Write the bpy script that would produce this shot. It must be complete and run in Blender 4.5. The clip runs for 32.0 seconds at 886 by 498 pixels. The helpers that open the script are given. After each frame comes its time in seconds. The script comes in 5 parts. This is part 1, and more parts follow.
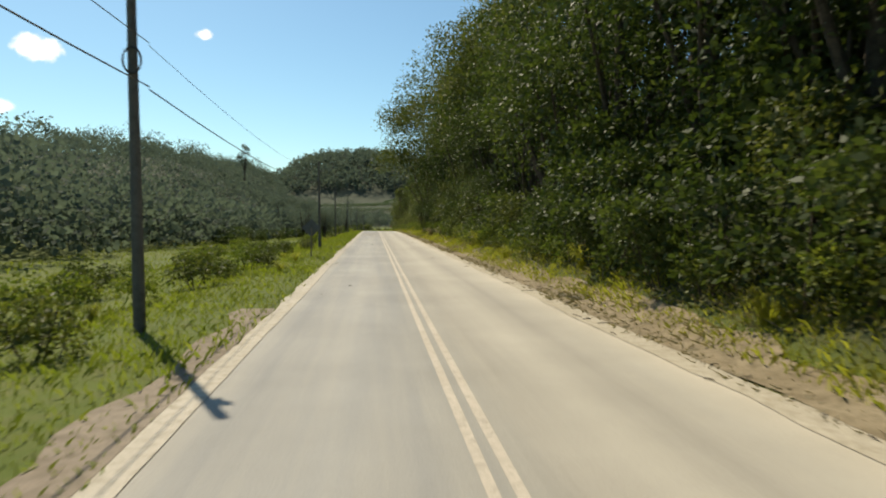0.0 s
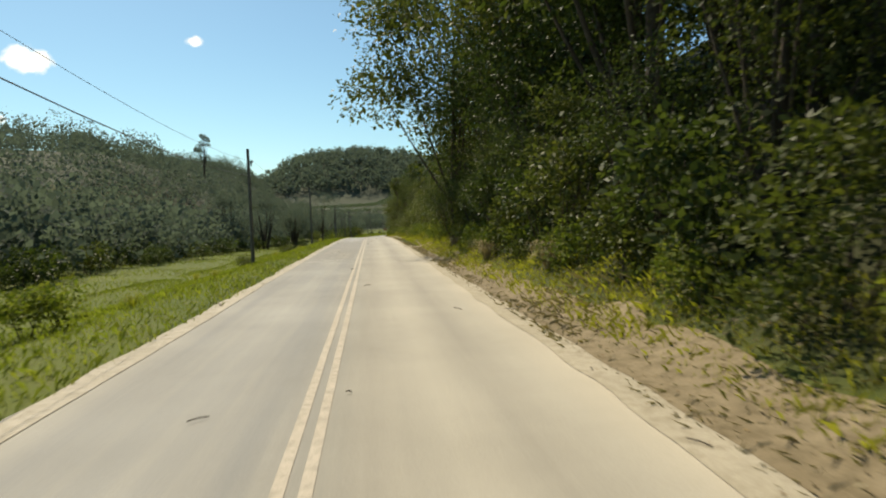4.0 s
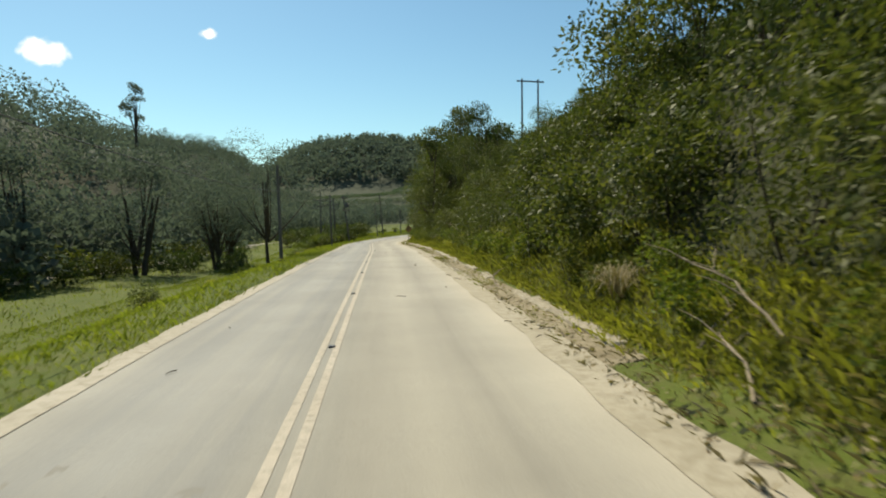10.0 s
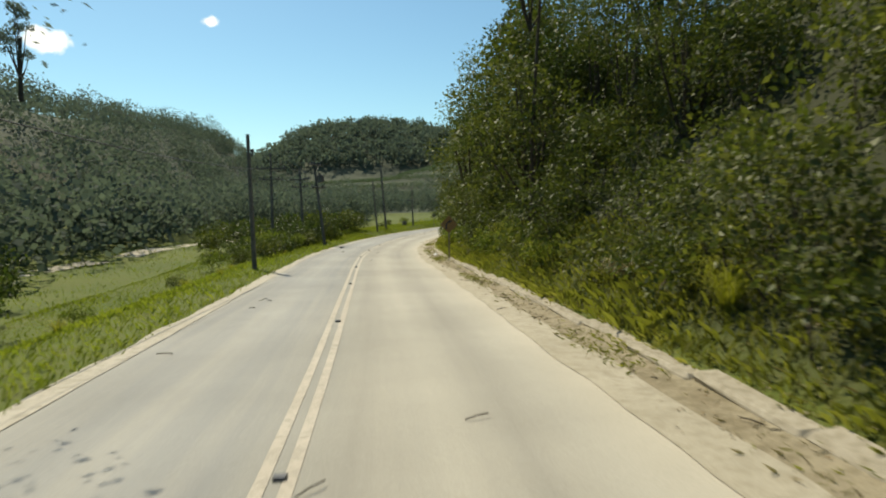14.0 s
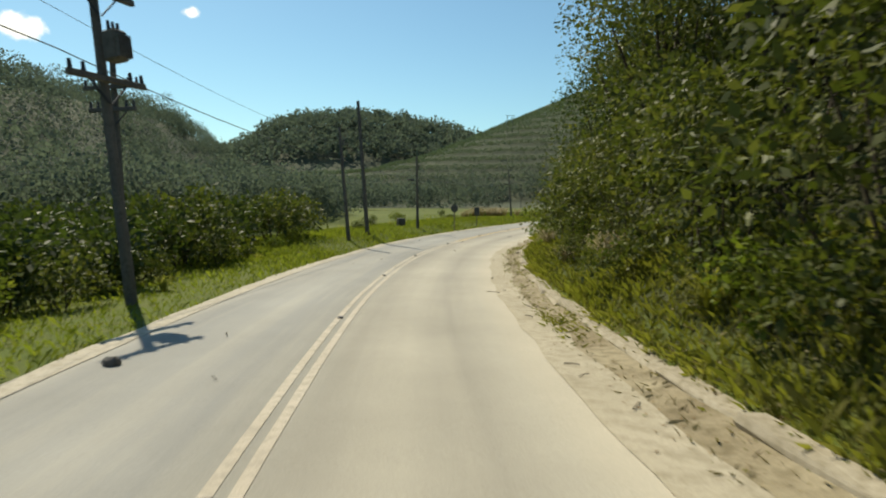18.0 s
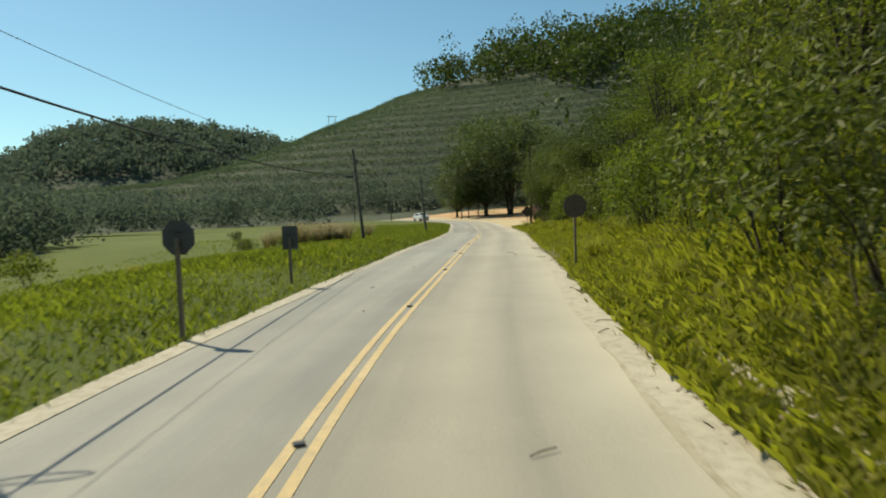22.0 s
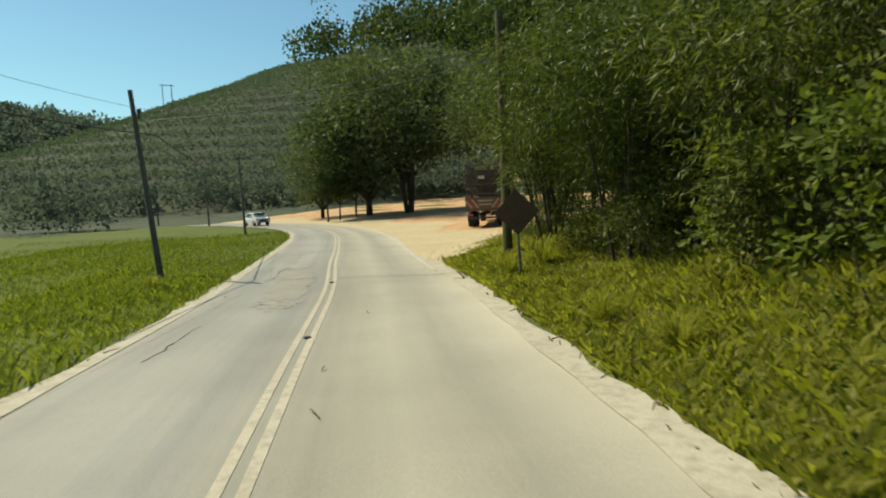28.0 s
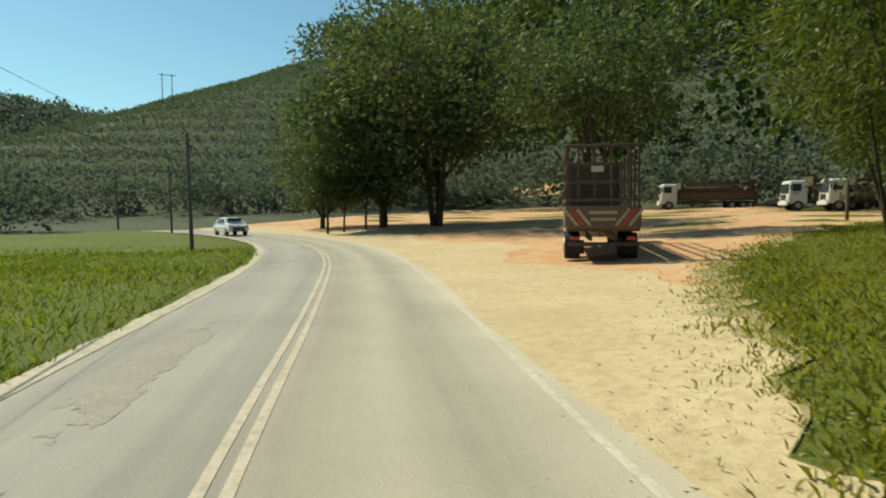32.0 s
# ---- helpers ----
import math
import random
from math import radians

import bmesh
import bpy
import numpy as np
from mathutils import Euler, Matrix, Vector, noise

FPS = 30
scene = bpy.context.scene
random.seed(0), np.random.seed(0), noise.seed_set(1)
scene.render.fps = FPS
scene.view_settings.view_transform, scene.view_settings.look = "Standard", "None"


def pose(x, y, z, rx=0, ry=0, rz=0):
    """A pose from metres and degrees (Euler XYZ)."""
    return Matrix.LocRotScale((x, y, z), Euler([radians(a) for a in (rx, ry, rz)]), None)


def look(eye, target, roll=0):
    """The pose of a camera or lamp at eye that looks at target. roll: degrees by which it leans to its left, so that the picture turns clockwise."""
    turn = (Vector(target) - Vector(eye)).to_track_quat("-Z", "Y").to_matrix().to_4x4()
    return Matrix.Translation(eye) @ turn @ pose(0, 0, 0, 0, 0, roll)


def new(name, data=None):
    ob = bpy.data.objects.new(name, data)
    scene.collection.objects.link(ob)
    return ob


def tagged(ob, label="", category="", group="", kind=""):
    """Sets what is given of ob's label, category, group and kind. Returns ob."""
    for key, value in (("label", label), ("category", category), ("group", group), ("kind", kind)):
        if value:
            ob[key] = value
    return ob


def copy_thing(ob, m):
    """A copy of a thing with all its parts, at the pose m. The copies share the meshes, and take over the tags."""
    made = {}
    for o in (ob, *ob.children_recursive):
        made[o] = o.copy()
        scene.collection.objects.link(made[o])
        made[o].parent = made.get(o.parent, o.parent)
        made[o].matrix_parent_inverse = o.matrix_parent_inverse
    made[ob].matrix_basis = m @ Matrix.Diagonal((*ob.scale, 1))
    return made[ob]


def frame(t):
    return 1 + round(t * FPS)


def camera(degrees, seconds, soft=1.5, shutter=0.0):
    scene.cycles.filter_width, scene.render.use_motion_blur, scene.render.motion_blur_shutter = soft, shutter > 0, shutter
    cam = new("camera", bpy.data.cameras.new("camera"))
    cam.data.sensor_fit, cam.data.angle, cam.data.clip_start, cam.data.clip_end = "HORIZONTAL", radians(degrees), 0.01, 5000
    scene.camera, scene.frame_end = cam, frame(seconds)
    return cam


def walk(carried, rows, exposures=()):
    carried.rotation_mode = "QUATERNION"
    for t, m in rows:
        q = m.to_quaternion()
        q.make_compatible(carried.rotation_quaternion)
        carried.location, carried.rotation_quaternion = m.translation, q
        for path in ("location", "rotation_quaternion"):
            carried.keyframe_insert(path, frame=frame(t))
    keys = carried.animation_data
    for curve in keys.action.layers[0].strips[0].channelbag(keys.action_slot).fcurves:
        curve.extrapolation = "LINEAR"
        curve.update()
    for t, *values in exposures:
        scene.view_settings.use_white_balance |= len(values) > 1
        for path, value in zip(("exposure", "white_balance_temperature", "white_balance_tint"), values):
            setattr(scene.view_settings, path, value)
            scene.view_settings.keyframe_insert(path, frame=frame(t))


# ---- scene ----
ROWS = [
    (0, -1.062, -0.000, 2.100, -2.49, -0.72, -6.07),
    (0.5, -0.811, 5.944, 2.100, -2.56, -0.36, -6.63),
    (1, -0.557, 11.888, 2.041, -2.58, -0.09, -7.10),
    (1.5, -0.296, 17.832, 2.090, -2.36, -0.08, -7.40),
    (2, -0.025, 23.795, 2.054, -2.26, 0.14, -7.58),
    (2.5, 0.242, 29.748, 2.098, -2.41, 1.38, -7.51),
    (3, 0.412, 35.700, 2.163, -2.41, 0.96, -7.02),
    (3.5, 0.547, 41.628, 2.096, -2.54, 0.94, -6.63),
    (5.5, 0.780, 64.837, 2.085, -2.48, 1.14, -5.78),
    (6, 0.908, 70.619, 2.101, -2.42, 0.71, -5.65),
    (6.5, 0.972, 76.402, 2.098, -2.43, 0.40, -5.55),
    (7, 0.987, 82.187, 2.097, -2.54, 0.69, -5.52),
    (7.5, 0.968, 87.977, 2.099, -2.47, 0.53, -5.51),
    (8, 0.933, 93.775, 2.096, -2.66, 0.67, -5.51),
    (8.5, 0.903, 99.584, 2.099, -2.76, 0.97, -5.37),
    (9, 0.908, 105.410, 2.081, -2.72, 0.77, -5.21),
    (9.5, 0.884, 111.252, 2.159, -2.85, 0.66, -5.20),
    (10, 0.886, 117.112, 2.145, -3.14, 0.83, -5.31),
    (10.5, 0.889, 122.987, 2.094, -3.25, 1.16, -5.26),
    (11, 0.868, 128.867, 2.077, -3.08, 0.73, -5.11),
    (11.5, 0.866, 134.709, 2.063, -3.24, 0.80, -4.94),
    (12, 0.803, 140.447, 2.037, -3.44, 1.11, -4.80),
    (12.5, 0.713, 146.159, 2.110, -3.73, 1.22, -4.84),
    (13, 0.721, 151.810, 2.106, -3.98, 1.09, -4.80),
    (13.5, 0.823, 157.399, 2.100, -4.09, 1.21, -4.85),
    (14, 0.860, 162.926, 2.061, -4.12, 0.79, -5.06),
    (14.5, 0.677, 168.391, 2.141, -4.31, 1.04, -5.00),
    (16.5, 0.420, 189.054, 2.206, -4.85, 0.92, -5.82),
    (17, 0.482, 193.923, 2.136, -4.86, 0.54, -6.17),
    (17.5, 0.587, 198.733, 2.030, -4.59, -0.24, -6.49),
    (18, 0.783, 203.498, 2.014, -4.27, -0.41, -6.79),
    (18.5, 1.068, 208.241, 2.098, -4.12, -0.58, -7.30),
    (19, 1.404, 212.959, 2.121, -3.94, -0.36, -8.35),
    (19.5, 1.919, 217.643, 2.103, -4.27, 1.20, -9.98),
    (20, 2.675, 222.303, 2.108, -4.58, 2.34, -11.74),
    (20.5, 3.515, 226.947, 2.119, -4.14, 2.54, -13.81),
    (21, 4.627, 231.615, 2.060, -3.70, 2.49, -16.37),
    (21.5, 5.980, 236.294, 2.034, -3.63, 2.69, -19.23),
    (22, 7.531, 240.921, 2.106, -3.34, 2.08, -22.22),
    (22.5, 9.230, 245.422, 2.080, -3.01, 0.88, -25.31),
    (23, 11.030, 249.702, 2.050, -3.75, -1.14, -28.48),
    (23.5, 13.172, 253.772, 2.133, -3.97, -0.21, -30.68),
    (24, 15.217, 257.837, 2.020, -3.56, 0.27, -31.93),
    (24.5, 17.252, 261.903, 2.099, -3.01, 0.44, -32.78),
    (26.5, 25.430, 276.912, 2.167, -3.65, 1.22, -32.25),
    (27, 27.069, 280.213, 2.156, -3.83, 1.31, -32.19),
    (27.5, 28.709, 283.381, 2.117, -4.03, 1.84, -32.16),
    (28, 30.295, 286.359, 2.075, -4.17, 2.69, -32.10),
    (28.5, 31.769, 289.152, 2.056, -4.26, 3.51, -32.02),
    (29, 33.066, 291.802, 2.043, -4.22, 3.06, -31.96),
    (29.5, 34.241, 294.257, 2.053, -4.14, 2.53, -31.85),
    (30, 35.366, 296.490, 2.070, -3.89, 2.40, -31.62),
    (30.5, 36.344, 298.540, 2.120, -3.69, 1.94, -31.48),
    (31, 37.077, 300.326, 2.054, -3.12, 0.52, -31.45),
    (31.5, 37.802, 302.207, 2.182, -3.21, 0.60, -31.27),
    (32, 38.564, 304.098, 2.081, -3.01, 0.31, -31.06),
]
# the road falls gently towards the bend: metres along it, metres of height
PROFILE = [(-100, 0), (80, 0), (100, -0.02), (120, -0.1), (140, -0.3), (162, -0.68), (180, -1.15), (195, -1.6), (210, -2.0), (222, -2.2), (235, -2.28), (250, -2.18), (265, -2.1),
           (285, -2.15), (305, -2.3), (340, -2.4), (600, -2.4)]
_ps = np.arange(-100.0, 600.0, 1.0)
_pz = np.interp(_ps, *zip(*PROFILE))
for _ in range(40):
    _pz[1:-1] = 0.25 * _pz[:-2] + 0.5 * _pz[1:-1] + 0.25 * _pz[2:]


def fall_to(s):
    """Height of the road's surface s metres along it."""
    return np.interp(s, _ps, _pz)


def along(x, y):
    """About how far along the road the camera has come."""
    return y if y < 215 else 215 + math.hypot(x - 1.6, y - 215)


cam = camera(68.6, 32.0, soft=2.0, shutter=0.22)
walk(cam, [(t, pose(x, y, z + float(fall_to(along(x, y))), 90 + pitch, roll, yaw)) for t, x, y, z, pitch, roll, yaw in ROWS],
     exposures=[(0.0, 0.33, 7400, 8), (2.5, 0.32, 7650, 7), (6.0, 0.30, 7600, 8), (9.0, 0.28, 7450, 5), (12.0, 0.27, 7200, 2), (16.0, 0.28, 7400, 5), (20.0, 0.24, 7300, 1), (24.0, 0.25, 7600, -1), (32.0, 0.3, 7600, -4)])

# ---- daylight ----
SUN_AZ, SUN_EL = 27.0, 49.0          # degrees left of +y, above the horizon
world = bpy.data.worlds.new("sky")
scene.world = world
world.use_nodes = True
wn = world.node_tree.nodes
sky = wn.new("ShaderNodeTexSky")
sky.sky_type, sky.sun_disc = "NISHITA", False
sky.sun_elevation, sky.sun_rotation = radians(SUN_EL), radians(-SUN_AZ)
sky.air_density, sky.dust_density, sky.ozone_density, sky.altitude = 1.0, 0.5, 1.2, 300
wl = world.node_tree.links
sky_dir = wn.new("ShaderNodeTexCoord").outputs["Generated"]
sky_col = sky.outputs[0]
puff = wn.new("ShaderNodeTexNoise")
puff.inputs["Scale"].default_value, puff.inputs["Detail"].default_value = 45.0, 5.0
wl.new(sky_dir, puff.inputs["Vector"])
for az, el, wide in ((25.7, 12.2, 0.033), (14.1, 14.6, 0.017), (28.2, 7.9, 0.02)):
    ca, sa, ce, se = math.cos(radians(az)), math.sin(radians(az)), math.cos(radians(el)), math.sin(radians(el))
    off = wn.new("ShaderNodeVectorMath")
    off.operation = "SUBTRACT"
    wl.new(sky_dir, off.inputs[0])
    off.inputs[1].default_value = (-sa * ce, ca * ce, se)
    squash = wn.new("ShaderNodeVectorMath")
    squash.operation = "MULTIPLY"
    wl.new(off.outputs[0], squash.inputs[0])
    squash.inputs[1].default_value = (1 / wide, 1 / wide, 1.8 / wide)
    size = wn.new("ShaderNodeVectorMath")
    size.operation = "LENGTH"
    wl.new(squash.outputs[0], size.inputs[0])
    ragged = wn.new("ShaderNodeMath")
    ragged.operation = "MULTIPLY_ADD"
    wl.new(puff.outputs[0], ragged.inputs[0])
    ragged.inputs[1].default_value = -1.6
    wl.new(size.outputs["Value"], ragged.inputs[2])
    soft_edge = wn.new("ShaderNodeMapRange")
    soft_edge.interpolation_type = "SMOOTHSTEP"
    wl.new(ragged.outputs[0], soft_edge.inputs[0])
    for k, v in ((1, -0.35), (2, 0.2), (3, 1.0), (4, 0.0)):
        soft_edge.inputs[k].default_value = v
    cloud = wn.new("ShaderNodeMix")
    cloud.data_type = "RGBA"
    wl.new(soft_edge.outputs[0], cloud.inputs["Factor"])
    wl.new(sky_col, cloud.inputs[6])
    cloud.inputs[7].default_value = (15.0, 11.0, 10.2, 1)
    sky_col = cloud.outputs[2]
clear = wn.new("ShaderNodeMix")
clear.data_type, clear.blend_type = "RGBA", "MULTIPLY"
clear.inputs["Factor"].default_value = 1.0
wl.new(sky_col, clear.inputs[6])
clear.inputs[7].default_value = (0.72, 0.99, 1.08, 1)
wl.new(clear.outputs[2], wn["Background"].inputs[0])
wn["Background"].inputs[1].default_value = 0.098
sun = new("sun", bpy.data.lights.new("sun", "SUN"))
sun.data.energy, sun.data.angle, sun.data.color = 4.6, radians(0.6), (1.0, 0.93, 0.82)
sx, sy = -math.sin(radians(SUN_AZ)), math.cos(radians(SUN_AZ))
sun.matrix_world = look((sx * 300, sy * 300, 300 * math.tan(radians(SUN_EL))), (0, 0, 0))



# ---- materials ----
def material(name):
    m = bpy.data.materials.new(name)
    m.use_nodes = True
    n = m.node_tree.nodes
    return m, n, m.node_tree.links, n["Principled BSDF"], n["Material Output"]


def noise_node(n, l, scale, detail=5.0, coord=None, rough=0.6):
    t = n.new("ShaderNodeTexNoise")
    t.inputs["Scale"].default_value, t.inputs["Detail"].default_value, t.inputs["Roughness"].default_value = scale, detail, rough
    if coord is not None:
        l.new(coord, t.inputs["Vector"])
    return t


def ramp(n, l, fac, stops):
    r = n.new("ShaderNodeValToRGB")
    e = r.color_ramp.elements
    while len(e) < len(stops):
        e.new(0.5)
    for k, (p, c) in zip(e, stops):
        k.position, k.color = p, (*c, 1.0)
    l.new(fac, r.inputs[0])
    return r


def mix(n, l, fac, a, b, mode="MIX"):
    x = n.new("ShaderNodeMix")
    x.data_type, x.blend_type = "RGBA", mode
    for sock, v in ((x.inputs["Factor"], fac), (x.inputs[6], a), (x.inputs[7], b)):
        if isinstance(v, (int, float)):
            sock.default_value = v
        elif isinstance(v, tuple):
            sock.default_value = (*v, 1.0)
        else:
            l.new(v, sock)
    return x.outputs[2]


def bump(n, l, height, strength, dist, bsdf):
    b = n.new("ShaderNodeBump")
    b.inputs["Strength"].default_value, b.inputs["Distance"].default_value = strength, dist
    l.new(height, b.inputs["Height"])
    l.new(b.outputs[0], bsdf.inputs["Normal"])


def two_scale(name, c1, c2, c3, s1=0.4, s2=9.0, rough=0.9, bump_d=0.02, s3=40.0):
    """A matt surface: broad patches, fine grain and relief."""
    m, n, l, b, out = material(name)
    co = n.new("ShaderNodeTexCoord").outputs["Object"]
    a = noise_node(n, l, s1, 4, co)
    f = noise_node(n, l, s2, 6, co)
    g = noise_node(n, l, s3, 4, co)
    ra = ramp(n, l, a.outputs[0], [(0.35, c1), (0.65, c2)])
    rf = ramp(n, l, f.outputs[0], [(0.45, (0, 0, 0)), (0.72, (1, 1, 1))])
    col = mix(n, l, rf.outputs[0], ra.outputs[0], c3)
    rg = ramp(n, l, g.outputs[0], [(0.3, (0.75, 0.75, 0.75)), (0.7, (1.1, 1.1, 1.1))])
    l.new(mix(n, l, 1.0, col, rg.outputs[0], "MULTIPLY"), b.inputs["Base Color"])
    b.inputs["Roughness"].default_value = rough
    b.inputs["Specular IOR Level"].default_value = 0.25
    bump(n, l, mix(n, l, 0.5, f.outputs[0], g.outputs[0]), 0.6, bump_d, b)
    return m


def leaf_mat(name, dark, mid, light, trans=0.35, gloss=0.7, glow=(1.5, 1.6, 0.7)):
    """Leaves: each one a little different, partly see-through to the sun, with a waxy gloss."""
    m, n, l, b, out = material(name)
    geo = n.new("ShaderNodeNewGeometry")
    inf = n.new("ShaderNodeObjectInfo")
    add = n.new("ShaderNodeMath")
    add.operation = "MULTIPLY_ADD"
    l.new(inf.outputs["Random"], add.inputs[0])
    add.inputs[1].default_value = 0.35
    mul = n.new("ShaderNodeMath")
    mul.operation = "MULTIPLY"
    l.new(geo.outputs["Random Per Island"], mul.inputs[0])
    mul.inputs[1].default_value = 0.65
    l.new(mul.outputs[0], add.inputs[2])
    r = ramp(n, l, add.outputs[0], [(0.05, dark), (0.5, mid), (0.95, light)])
    l.new(r.outputs[0], b.inputs["Base Color"])
    b.inputs["Roughness"].default_value = gloss
    b.inputs["Specular IOR Level"].default_value = 0.18
    tr = n.new("ShaderNodeBsdfTranslucent")
    l.new(mix(n, l, 1.0, r.outputs[0], glow, "MULTIPLY"), tr.inputs[0])
    ms = n.new("ShaderNodeMixShader")
    ms.inputs[0].default_value = trans
    l.new(b.outputs[0], ms.inputs[1])
    l.new(tr.outputs[0], ms.inputs[2])
    l.new(ms.outputs[0], out.inputs[0])
    return m


def plain(name, c, rough=0.6, metal=0.0, spread=0.15, scale=14.0):
    m, n, l, b, out = material(name)
    co = n.new("ShaderNodeTexCoord").outputs["Object"]
    f = noise_node(n, l, scale, 5, co)
    lo, hi = tuple(v * (1 - spread) for v in c), tuple(min(1, v * (1 + spread)) for v in c)
    r = ramp(n, l, f.outputs[0], [(0.3, lo), (0.7, hi)])
    l.new(r.outputs[0], b.inputs["Base Color"])
    b.inputs["Roughness"].default_value, b.inputs["Metallic"].default_value = rough, metal
    return m


GRASS_GROUND = two_scale("grass_ground", (0.076, 0.108, 0.015), (0.11, 0.136, 0.021), (0.122, 0.128, 0.036), 0.12, 2.2, 0.95, 0.06, 26)
gn_ = GRASS_GROUND.node_tree.nodes
gl_ = GRASS_GROUND.node_tree.links
# steep bank: dark soil, with the undergrowth's shadow mixed into its colour
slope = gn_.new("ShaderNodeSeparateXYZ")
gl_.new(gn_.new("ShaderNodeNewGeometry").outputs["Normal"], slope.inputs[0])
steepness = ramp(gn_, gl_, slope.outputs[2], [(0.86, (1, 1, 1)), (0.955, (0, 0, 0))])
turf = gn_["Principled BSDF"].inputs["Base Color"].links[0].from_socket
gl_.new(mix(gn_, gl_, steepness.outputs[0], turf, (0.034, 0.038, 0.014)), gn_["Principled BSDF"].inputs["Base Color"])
SAND = two_scale("sand", (0.455, 0.41, 0.325), (0.52, 0.47, 0.38), (0.35, 0.31, 0.235), 0.5, 6, 0.95, 0.015, 60)
APRON = two_scale("yellow_sand", (0.50, 0.40, 0.245), (0.57, 0.465, 0.30), (0.42, 0.33, 0.20), 0.4, 4, 0.95, 0.02, 45)
SHOULDER = two_scale("dusty_shoulder", (0.40, 0.355, 0.265), (0.46, 0.41, 0.315), (0.32, 0.28, 0.20), 0.5, 5, 0.95, 0.02, 50)
LITTER_SOIL = two_scale("leaf_litter_soil", (0.21, 0.165, 0.098), (0.29, 0.235, 0.15), (0.14, 0.11, 0.062), 0.7, 4, 0.95, 0.03, 30)
GUTTER_SAND = two_scale("gutter_sand", (0.25, 0.205, 0.13), (0.36, 0.31, 0.21), (0.16, 0.13, 0.075), 1.1, 5, 0.95, 0.03, 30)
DIRT = two_scale("brown_dirt", (0.23, 0.185, 0.135), (0.29, 0.24, 0.18), (0.16, 0.13, 0.09), 0.5, 5, 0.95, 0.02, 40)
EARTH = two_scale("orange_earth", (0.50, 0.27, 0.13), (0.58, 0.36, 0.20), (0.55, 0.42, 0.27), 0.10, 1.2, 0.95, 0.02, 25)
# wooded ground lightened to carry the haze over the hills
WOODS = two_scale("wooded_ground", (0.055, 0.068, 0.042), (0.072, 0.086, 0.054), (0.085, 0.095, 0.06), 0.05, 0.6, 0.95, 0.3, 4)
CONCRETE = two_scale("concrete", (0.36, 0.315, 0.235), (0.43, 0.38, 0.29), (0.25, 0.215, 0.145), 0.8, 8, 0.9, 0.006, 70)
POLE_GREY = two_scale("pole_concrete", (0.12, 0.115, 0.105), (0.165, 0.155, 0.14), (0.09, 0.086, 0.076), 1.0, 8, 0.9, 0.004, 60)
BARK = two_scale("bark", (0.065, 0.052, 0.036), (0.105, 0.085, 0.062), (0.045, 0.036, 0.025), 1.5, 9, 0.95, 0.03, 40)
# dark and light leaf tones also carry shade and sunlight by place
LEAF_DARK = leaf_mat("leaf_dark", (0.027, 0.042, 0.014), (0.05, 0.073, 0.022), (0.085, 0.105, 0.034), 0.3, 0.55)
LEAF_MID = leaf_mat("leaf_mid", (0.04, 0.055, 0.015), (0.074, 0.092, 0.025), (0.15, 0.155, 0.05), 0.3, 0.55)
LEAF_LIGHT = leaf_mat("leaf_light", (0.065, 0.092, 0.018), (0.115, 0.15, 0.029), (0.20, 0.21, 0.055))
# haze painted into the leaves: pale, bluish, extra light let through
LEAF_HAZE = leaf_mat("leaf_haze", (0.088, 0.108, 0.084), (0.112, 0.136, 0.104), (0.136, 0.162, 0.122), 0.38, 0.95, (1.15, 1.25, 1.05))
LEAF_YARD = leaf_mat("leaf_yard_tree", (0.05, 0.07, 0.035), (0.085, 0.112, 0.052), (0.14, 0.165, 0.08), 0.25, 0.7)
# plantation leaves greyed, with distance haze in their colour
LEAF_ROW_HAZE = leaf_mat("leaf_row_haze", (0.088, 0.118, 0.073), (0.105, 0.137, 0.085), (0.122, 0.155, 0.096), 0.35, 0.9, (1.2, 1.3, 0.9))
LEAF_BAMBOO = leaf_mat("leaf_bamboo", (0.035, 0.054, 0.013), (0.07, 0.095, 0.022), (0.16, 0.175, 0.048), 0.32, 0.5)
BLADE = leaf_mat("grass_blade", (0.10, 0.128, 0.022), (0.135, 0.165, 0.03), (0.20, 0.215, 0.05), 0.5, 0.8)
BLADE_OLIVE = leaf_mat("olive_blade", (0.15, 0.158, 0.024), (0.205, 0.208, 0.036), (0.29, 0.275, 0.068), 0.5, 0.8)
BLADE_BANK = leaf_mat("bank_blade", (0.10, 0.108, 0.024), (0.15, 0.152, 0.036), (0.23, 0.215, 0.075), 0.45, 0.8)
BLADE_DRY = leaf_mat("dry_blade", (0.20, 0.165, 0.10), (0.27, 0.225, 0.14), (0.36, 0.31, 0.20), 0.15, 0.8)
WIRE = plain("wire_black", (0.03, 0.03, 0.03), 0.6)
WHITE_PAINT = plain("white_paint", (0.6, 0.6, 0.58), 0.35, 0, 0.05)
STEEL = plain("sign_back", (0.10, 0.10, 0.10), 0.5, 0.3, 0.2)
DARK = plain("dark_steel", (0.05, 0.05, 0.055), 0.5, 0.3, 0.3)

# ---- plan: the road's centre line ----
CL = np.array([(0, -90), (0, 100), (0, 170), (-0.45, 190), (-0.67, 200), (-0.35, 209), (0.55, 219), (1.85, 227), (3.4, 234), (5.5, 240),
               (8.2, 246.4), (11.3, 252.7), (12.6, 255), (14.7, 259), (18.1, 265.5), (21.7, 272.6), (25.8, 280.4), (27.9, 284.1), (29.5, 287.2),
               (33.1, 294.9), (37.1, 303), (39.6, 309.3), (42.1, 314.7), (45.8, 323.3), (48.6, 330), (51.1, 337.6), (52.9, 346), (53.4, 355), (52.4, 365),
               (49.5, 377), (44, 391), (36, 404), (25, 416), (10, 427), (-10, 436)], float)
